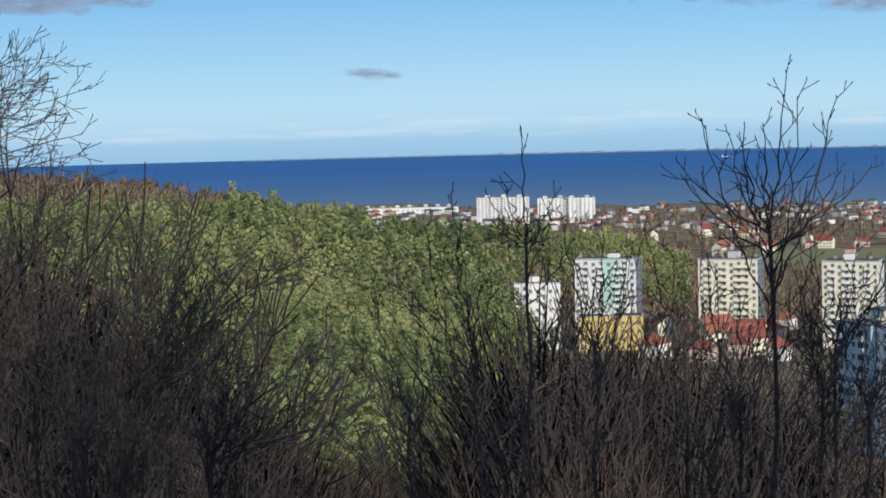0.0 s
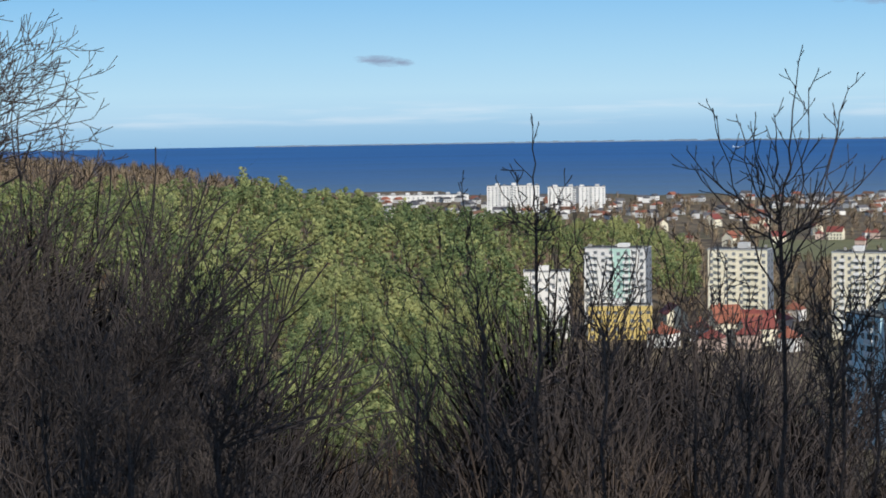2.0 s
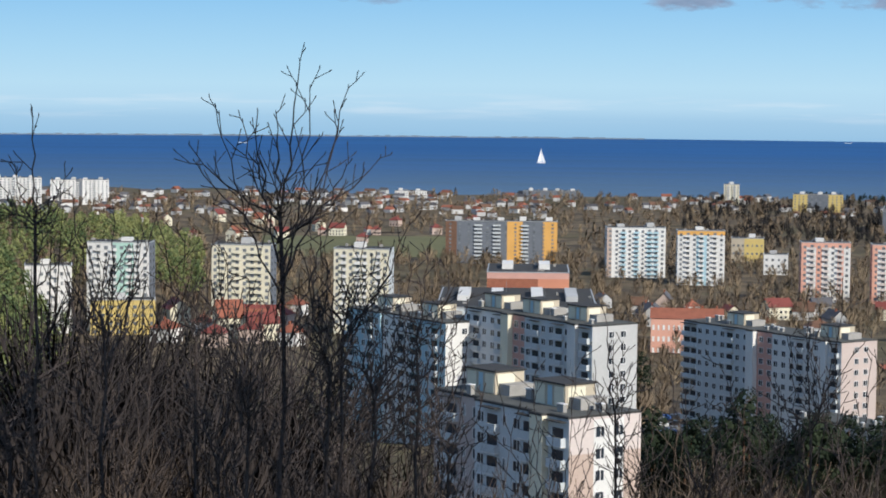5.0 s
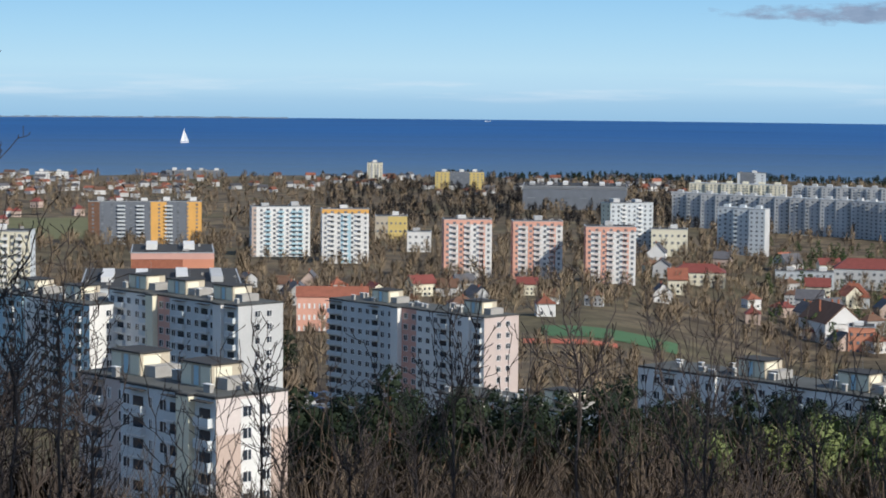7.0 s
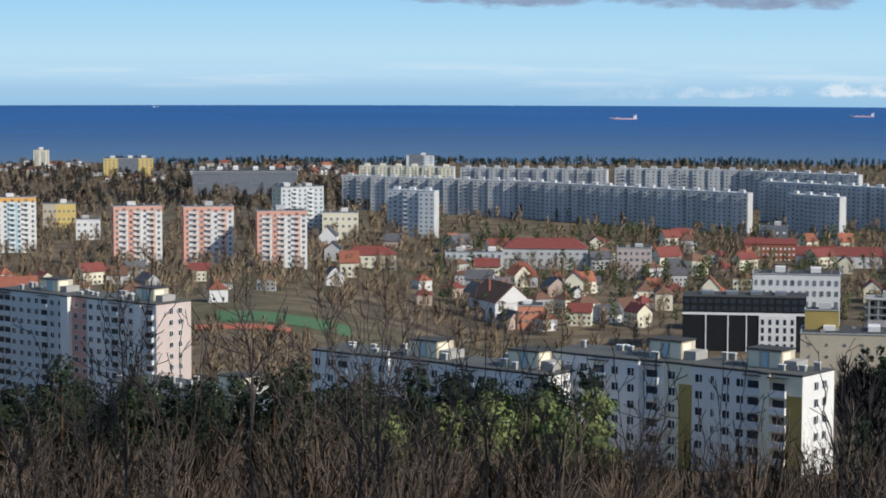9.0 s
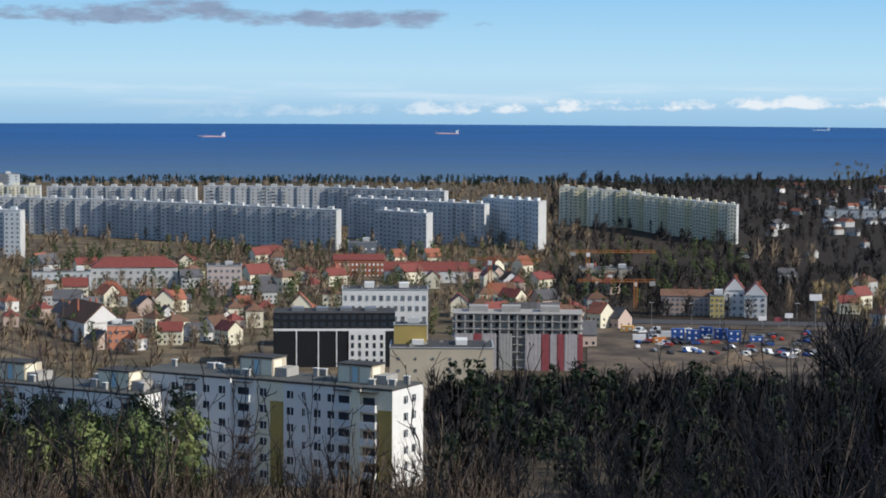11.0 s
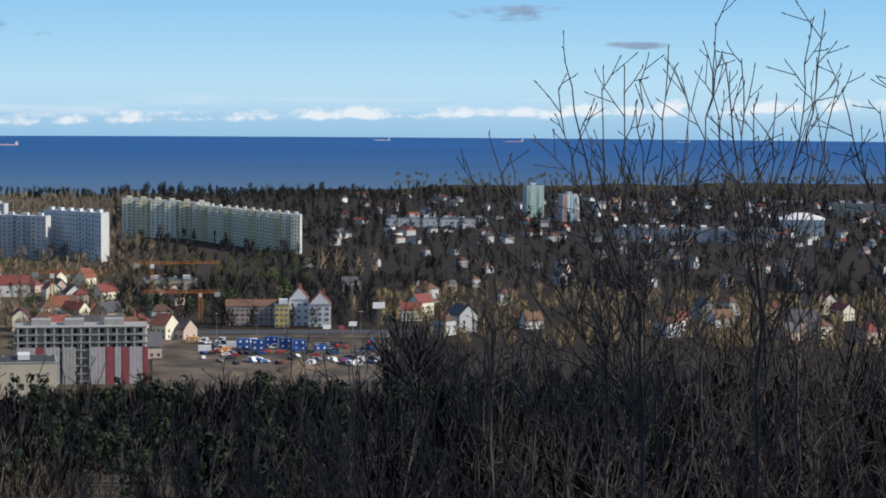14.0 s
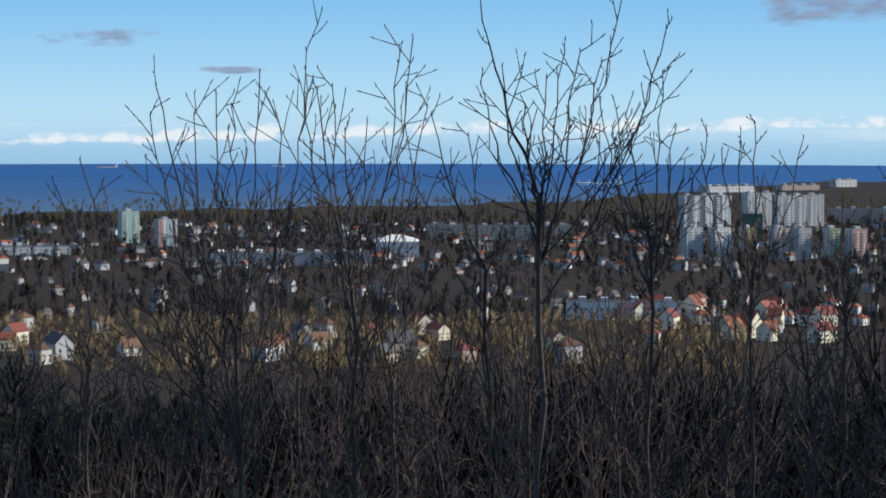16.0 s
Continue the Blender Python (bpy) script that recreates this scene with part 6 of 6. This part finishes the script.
# unseen pines added behind the lookout to keep the sun off its shrubs
lone_trees("hilltop_pine", "unseen tall pine added to shade the lookout", [(*P(a, d), s) for a, d, s in ((165, 12, 1.3), (185, 12, 1.4), (205, 13, 1.4), (225, 12, 1.3), (175, 20, 1.5), (195, 20, 1.5), (215, 21, 1.5), (245, 14, 1.4), (235, 21, 1.5), (150, 16, 1.4), (152, 21, 1.5), (160, 24, 1.5), (140, 14, 1.4), (130, 18, 1.4), (118, 20, 1.5))], PINES, ["pine_bark", "shaded_needles"])


# ---- shrubs round the lookout ----
BIRCH = "bare birch shrub with upright forked twigs"


def limb(rng, segs, p, w, length, r0, r1, n, bend, rise):
    """A crooked tapering run of n pieces; returns its nodes."""
    nodes = []
    for i in range(n):
        w = (w + Vector((rng.gauss(0, bend), rng.gauss(0, bend), rng.gauss(0, bend * 0.6) + rise))).normalized()
        q = p + w * (length / n)
        segs.append((p, q, r0 + (r1 - r0) * i / n, r0 + (r1 - r0) * (i + 1) / n))
        nodes.append((q, w))
        p = q
    return nodes


def bud(rng, segs, p, w):
    q = p + (w + Vector((rng.gauss(0, 0.2), rng.gauss(0, 0.2), 0.2))).normalized() * 0.016
    segs.append((p, q, 0.0029, 0.001))


def beside(w, a, open_up):
    u = w.orthogonal().normalized()
    v = w.cross(u)
    return (w * open_up + u * math.cos(a) + v * math.sin(a)).normalized()


def leader(rng, a, b, r0, arch, dense):
    """A main shoot from a to b: it leaves sideways and sweeps up, with twigs in turn on all sides, each with spurs and buds."""
    segs = []
    span = (b - a).length
    n = max(8, int(span / 0.075))
    mid = Vector((a.x + (b.x - a.x) * (1.12 - arch), a.y + (b.y - a.y) * (1.12 - arch), a.z + (b.z - a.z) * arch))
    pts = []
    for i in range(n + 1):
        t = i / n
        q = a * (1 - t) ** 2 + mid * (2 * t * (1 - t)) + b * t * t
        k = 0.010 * math.sin(math.pi * t) * (1 if i % 2 else -1)
        pts.append(q + Vector((rng.gauss(0, 0.006) + k, rng.gauss(0, 0.006), 0)))
    turn = rng.uniform(0, 6.28)
    for i in range(n):
        ra, rb = r0 + (0.0022 - r0) * (i / n) ** 0.7, r0 + (0.0022 - r0) * ((i + 1) / n) ** 0.7
        segs.append((pts[i], pts[i + 1], ra, rb))
        t = (i + 1) / n
        w = (pts[i + 1] - pts[i]).normalized()
        if t < 0.12:
            continue
        for _ in range(int(0.72 * dense + rng.random())):
            turn += 2.5 + rng.uniform(-0.6, 0.6)
            clothe(rng, segs, pts[i + 1], w, t, span, rb, turn, dense)
    bud(rng, segs, pts[-1], Vector((0, 0, 1)))
    return segs


def clothe(rng, segs, p, w, t, span, r, turn, dense):
    """One side twig with its spurs and buds."""
    L = min(0.85, span * (0.07 + 0.27 * (1 - t)) + 0.03) * rng.uniform(0.5, 1.3)
    m = max(2, int(L / 0.055))
    tw = limb(rng, segs, p, beside(w, turn, rng.uniform(0.8, 1.5)), L, max(0.0024, min(r * 0.55, 0.0045)), 0.0017, m, 0.10, 0.10)
    for j, (q, w2) in enumerate(tw[:-1]):
        if rng.random() < 0.66 * dense:
            l2 = rng.uniform(0.03, 0.07) + L * rng.uniform(0.05, 0.42) * (1 - j / m)
            sp = limb(rng, segs, q, beside(w2, j * 2.6 + turn, rng.uniform(0.9, 1.8)), l2, 0.0022, 0.0015, max(1, int(l2 / 0.06)), 0.10, 0.10)
            bud(rng, segs, *sp[-1])
        else:
            bud(rng, segs, q, beside(w2, j * 2.6, 0.8))
    bud(rng, segs, *tw[-1])


def sapling(az, d, fork, tips, rng, fat=0.0075, arch=0.42, dense=1.0, material="bark", name="shrub", label="bare dark shrub with thin upright twigs", category="shrub"):
    """A bare shrub: one stem up to its fork, then shoots fanning out. fork: elevation of the fork seen from the lookout; tips: heading and elevation of each shoot's end."""
    base = P(az, d)
    ob = thing(name, Matrix.Translation(base), label, category, "shrubs on the lookout")
    a = radians(az)
    right, away = Vector((math.cos(a), -math.sin(a), 0)), Vector((math.sin(a), math.cos(a), 0))
    rise = EYE[2] + d * math.tan(radians(fork)) - base.z
    segs = []
    top = Vector((0, 0, rise))
    pts = [Vector((rng.gauss(0, 0.012), rng.gauss(0, 0.012), -0.15 + (rise + 0.15) * i / 12)) for i in range(12)] + [top]
    for i in range(12):
        segs.append((pts[i], pts[i + 1], fat * (1.5 - 0.5 * i / 12), fat * (1.5 - 0.5 * (i + 1) / 12)))
        for _ in range((i > 3) * (1 + i % 2)):
            L = rng.uniform(0.3, 0.75) * (1.25 - i / 12)
            way = beside(Vector((0, 0, 1)), rng.uniform(0, 6.28), rng.uniform(1.0, 2.2))
            segs += leader(rng, pts[i + 1], pts[i + 1] + way * L + Vector((0, 0, 0.2 * L)), 0.004, 0.45, dense)
    v, q = tubes(segs, 0.00018 * d)
    part("trunk", mesh_np("trunk", v, q, [material]), None, ob)
    for k, (ta, te) in enumerate(tips):
        side = d * math.tan(radians(ta - az))
        tip = right * side + away * rng.gauss(0, 0.12 + 0.15 * abs(side)) + Vector((0, 0, EYE[2] + d * math.tan(radians(te)) - base.z))
        low = top - Vector((0, 0, min(rise * 0.5, rng.uniform(0.0, 0.8) * (tip.z - rise)))) if k else top
        v, q = tubes(leader(rng, low, tip, fat * (0.8 if k == 0 else rng.uniform(0.45, 0.7)), arch, dense), 0.00018 * d)
        part("shoot", mesh_np("shoot", v, q, [material]), None, ob)
    return ob


def low_shrub(az, d, top, rng, shoots=5, spread=1.1, **look_of):
    """A low bush whose highest shoot ends at the elevation top."""
    tips = [(az + spread * (2 * (k + rng.random()) / shoots - 1), top - abs(rng.gauss(0, 0.7)) * (k > 0)) for k in range(shoots)]
    return sapling(az, d, top - rng.uniform(2.6, 4.0), tips, rng, **look_of)


rng = random.Random(21)
# middle clump
sapling(20.96, 9.0, -3.49, ((21.42, 0.33), (19.46, -0.96), (20.37, -0.88), (20.87, -0.95), (21.71, -0.31), (22.56, -0.30), (22.42, -1.15), (18.69, -1.74), (18.90, -2.23), (23.49, -2.06), (22.57, -2.20), (20.02, -1.17)), rng, fat=0.0095, dense=1.05)
sapling(14.96, 9.5, -3.67, ((14.87, -0.85), (15.73, -2.26), (13.97, -2.34), (15.38, -3.04), (14.33, -3.26), (15.17, -3.53)), rng)
sapling(13.64, 9.8, -6.36, ((13.12, -2.49), (12.49, -3.27), (13.34, -3.26), (11.51, -3.70), (11.80, -4.69), (14.05, -4.39)), rng)
sapling(16.61, 9.4, -6.34, ((15.88, -3.10), (16.87, -3.66), (17.44, -4.08), (17.99, -3.16), (16.31, -4.37), (17.16, -4.93)), rng)
sapling(18.87, 10.0, -6.61, ((18.00, -3.65), (18.56, -4.07), (19.34, -3.50), (19.70, -4.48), (18.85, -4.91)), rng)
sapling(22.53, 9.3, -6.30, ((21.95, -3.76), (23.08, -3.47), (24.06, -3.60), (23.65, -4.45), (21.68, -4.89)), rng)
sapling(24.37, 9.6, -6.85, ((24.63, -4.30), (25.20, -5.01), (24.14, -4.31), (25.70, -5.57), (23.65, -5.44)), rng)
sapling(11.96, 10.4, -7.79, ((11.09, -4.97), (10.53, -5.54), (12.22, -5.25), (12.65, -5.81)), rng)
sapling(29.35, 11.0, -8.22, ((29.09, -5.96), (29.52, -6.53), (28.82, -7.09), (29.88, -7.23)), rng)
# single stems on the open slope
sapling(34.20, 10.6, -8.61, ((34.05, -5.36), (34.90, -4.80), (33.63, -6.35), (34.62, -6.92), (33.28, -7.48)), rng)
sapling(37.30, 10.5, -7.62, ((36.73, -4.73), (36.17, -5.71), (37.40, -5.36), (38.36, -5.50), (38.15, -6.49), (35.82, -6.77)), rng)
sapling(40.55, 10.8, -8.74, ((40.69, -5.57), (40.19, -6.49), (41.18, -6.13), (38.99, -5.57), (41.53, -6.77), (39.77, -7.19)), rng)
sapling(32.01, 11.2, -10.02, ((31.73, -8.33), (32.43, -8.19), (32.72, -8.89), (31.45, -9.18)), rng)
# birch clump
sapling(68.18, 8.4, -5.73, ((66.33, 0.40), (66.08, -0.30), (67.67, 0.26), (67.11, -0.30), (68.80, 0.76), (70.00, 1.33), (69.37, -0.79), (64.47, -1.36), (63.73, -2.14), (68.17, -0.09)), rng, material="birch_bark", label=BIRCH, fat=0.009)
sapling(71.03, 8.2, -4.46, ((70.21, 0.34), (70.57, 0.41), (72.54, 1.61), (72.19, 0.98), (72.89, -0.08), (71.48, -0.43), (69.86, 0.20), (70.85, -0.65)), rng, material="birch_bark", label=BIRCH, fat=0.009)
sapling(75.72, 8.0, -2.19, ((74.23, 2.67), (74.21, 0.49), (75.29, -0.07), (76.21, 1.27), (76.63, 1.27), (77.69, 2.68), (78.68, 1.77), (78.61, 1.06), (77.20, 1.06), (75.86, 0.63), (74.80, 0.91)), rng, material="birch_bark", label=BIRCH, fat=0.011)
sapling(74.38, 8.5, -4.17, ((73.04, -0.29), (74.02, -0.78), (72.61, -1.49), (73.53, -1.63)), rng, material="birch_bark", label=BIRCH)
sapling(78.47, 8.6, -3.46, ((77.90, -0.28), (78.68, 0.78), (79.03, -0.56), (79.81, -0.84), (77.23, -0.14), (77.55, -0.78), (79.32, -1.48)), rng, material="birch_bark", label=BIRCH, fat=0.0085)
sapling(81.01, 8.8, -4.02, ((81.01, -0.49), (80.66, -0.98), (82.21, -0.84), (80.23, -1.12), (79.74, -1.34), (81.58, -2.04)), rng, material="birch_bark", label=BIRCH)
sapling(83.27, 9.0, -5.28, ((82.56, -2.74), (83.13, -2.18), (83.83, -2.46), (84.40, -2.03)), rng, material="birch_bark", label=BIRCH)
# arching thicket and the wide tree
sapling(4.75, 12.0, -7.24, ((9.15, -3.83), (8.79, -4.24), (8.24, -3.66), (7.93, -4.50), (6.78, -2.70), (6.28, -3.04), (5.80, -2.68), (5.63, -3.45), (7.10, -4.05), (7.49, -5.33), (8.18, -5.78)), rng, arch=0.62, dense=2.3, fat=0.015, material="shaded_bark", label="dense bare thicket shrub, shade in its bark colour")
sapling(1.26, 12.5, -6.01, ((4.20, -1.72), (3.29, -1.55), (4.88, -2.58), (3.76, -2.41), (2.70, -2.24), (5.15, -3.01), (1.65, -2.07), (3.45, -3.25), (0.52, -1.90), (4.56, -3.98)), rng, arch=0.62, dense=2.3, fat=0.015, material="shaded_bark", label="dense bare thicket shrub, shade in its bark colour")
sapling(-1.41, 13.0, -5.66, ((0.66, -2.19), (-0.18, -1.88), (1.48, -2.91), (-1.02, -1.58), (2.03, -3.49), (0.07, -3.16)), rng, arch=0.62, dense=2.3, fat=0.015, material="shaded_bark", label="dense bare thicket shrub, shade in its bark colour")
sapling(6.97, 11.5, -8.71, ((9.01, -6.50), (8.46, -6.07), (9.54, -7.65), (7.90, -5.91), (6.49, -5.59), (9.95, -8.22), (7.45, -6.60)), rng, arch=0.62, dense=2.3, fat=0.015, material="shaded_bark", label="dense bare thicket shrub, shade in its bark colour")
sapling(-2.61, 14.0, -3.08, ((4.08, -0.73), (3.86, -1.21), (4.04, 0.33), (3.10, -0.56), (3.83, 1.26), (3.54, -0.15), (2.87, 1.42), (2.71, 0.58), (1.84, 2.44), (2.30, 1.16), (1.85, 0.04), (0.81, 3.60), (1.33, 1.89), (1.02, 0.63), (0.21, 2.20), (-0.31, 3.63), (0.18, 1.22), (-1.15, 3.93), (0.69, -0.92), (0.15, -0.05), (-0.64, 1.94), (2.09, -1.38)), rng, arch=0.7, dense=1.9, fat=0.024, name="bare_tree", material="shaded_bark", label="bare wide-branching tree with fine upswept twigs", category="tree")
sapling(-4.44, 14.5, -2.75, ((1.51, 3.16), (0.63, 2.19), (-0.57, 4.48), (-1.44, 3.66), (-0.11, 0.94), (1.04, 1.47), (-0.43, -0.46), (-1.50, 1.40), (0.25, -1.47), (1.38, -1.64)), rng, arch=0.7, dense=1.9, fat=0.024, name="bare_tree", material="shaded_bark", label="bare wide-branching tree with fine upswept twigs", category="tree")
# lower growth round the feet of the tall shrubs
for k in range(7):
    low_shrub(14.2 + k * 1.7 + rng.uniform(-0.3, 0.3), rng.uniform(9.5, 13), -5.6 - abs(rng.gauss(0, 0.7)) - 0.5 * (k < 3), rng, label="low dense bare shrub")
for az, d, top in ((20.2, 9.0, -4.6), (22.2, 9.0, -4.5), (23.3, 9.4, -5.0), (25.2, 10.2, -6.2)):
    low_shrub(az, d, top, rng, shoots=5, spread=0.9, dense=1.0)
for k in range(22):
    low_shrub(60.8 + k * 1.15 + rng.uniform(-0.4, 0.4), rng.uniform(9, 13), -5.2 - 1.6 * float(ease((64.5 - 60.8 - k * 1.15) / 4)) - abs(rng.gauss(0, 0.8)), rng, material="birch_bark", label="low bare birch shrub")
for k in range(8):
    low_shrub(64.5 + k * 2.6 + rng.uniform(-0.6, 0.6), rng.uniform(8.5, 10), -3.4 - abs(rng.gauss(0, 0.5)), rng, shoots=4, spread=0.8, material="birch_bark", label=BIRCH)
for az, d, top in ((27.6, 11.5, -7.2), (29.9, 11.5, -7.4), (31.6, 11.0, -7.3), (33.2, 10.5, -7.0), (35.4, 11.2, -6.6), (38.4, 11.0, -6.4), (41.9, 10.5, -6.0), (40.0, 11.0, -6.2), (43.2, 11.0, -6.7), (45.0, 11.0, -7.0), (47.0, 11.0, -7.6), (49.0, 11.0, -7.9), (52.3, 10.6, -7.6), (54.3, 11.0, -7.2), (56.4, 11.0, -7.4), (58.6, 11.0, -7.0), (60.2, 11.0, -6.6)):
    low_shrub(az, d, top, rng, shoots=5, spread=1.3)
for k in range(13):
    u = k / 12
    low_shrub(-1.5 + 9.6 * u + rng.uniform(-0.3, 0.3), rng.uniform(10, 14), -3.9 - 1.2 * u - 2.8 * max(0.0, u - 0.45) / 0.55 - rng.uniform(0, 0.5), rng, shoots=7, arch=0.6, dense=1.3, material="shaded_bark", label="dense bare thicket shrub, shade in its bark colour")
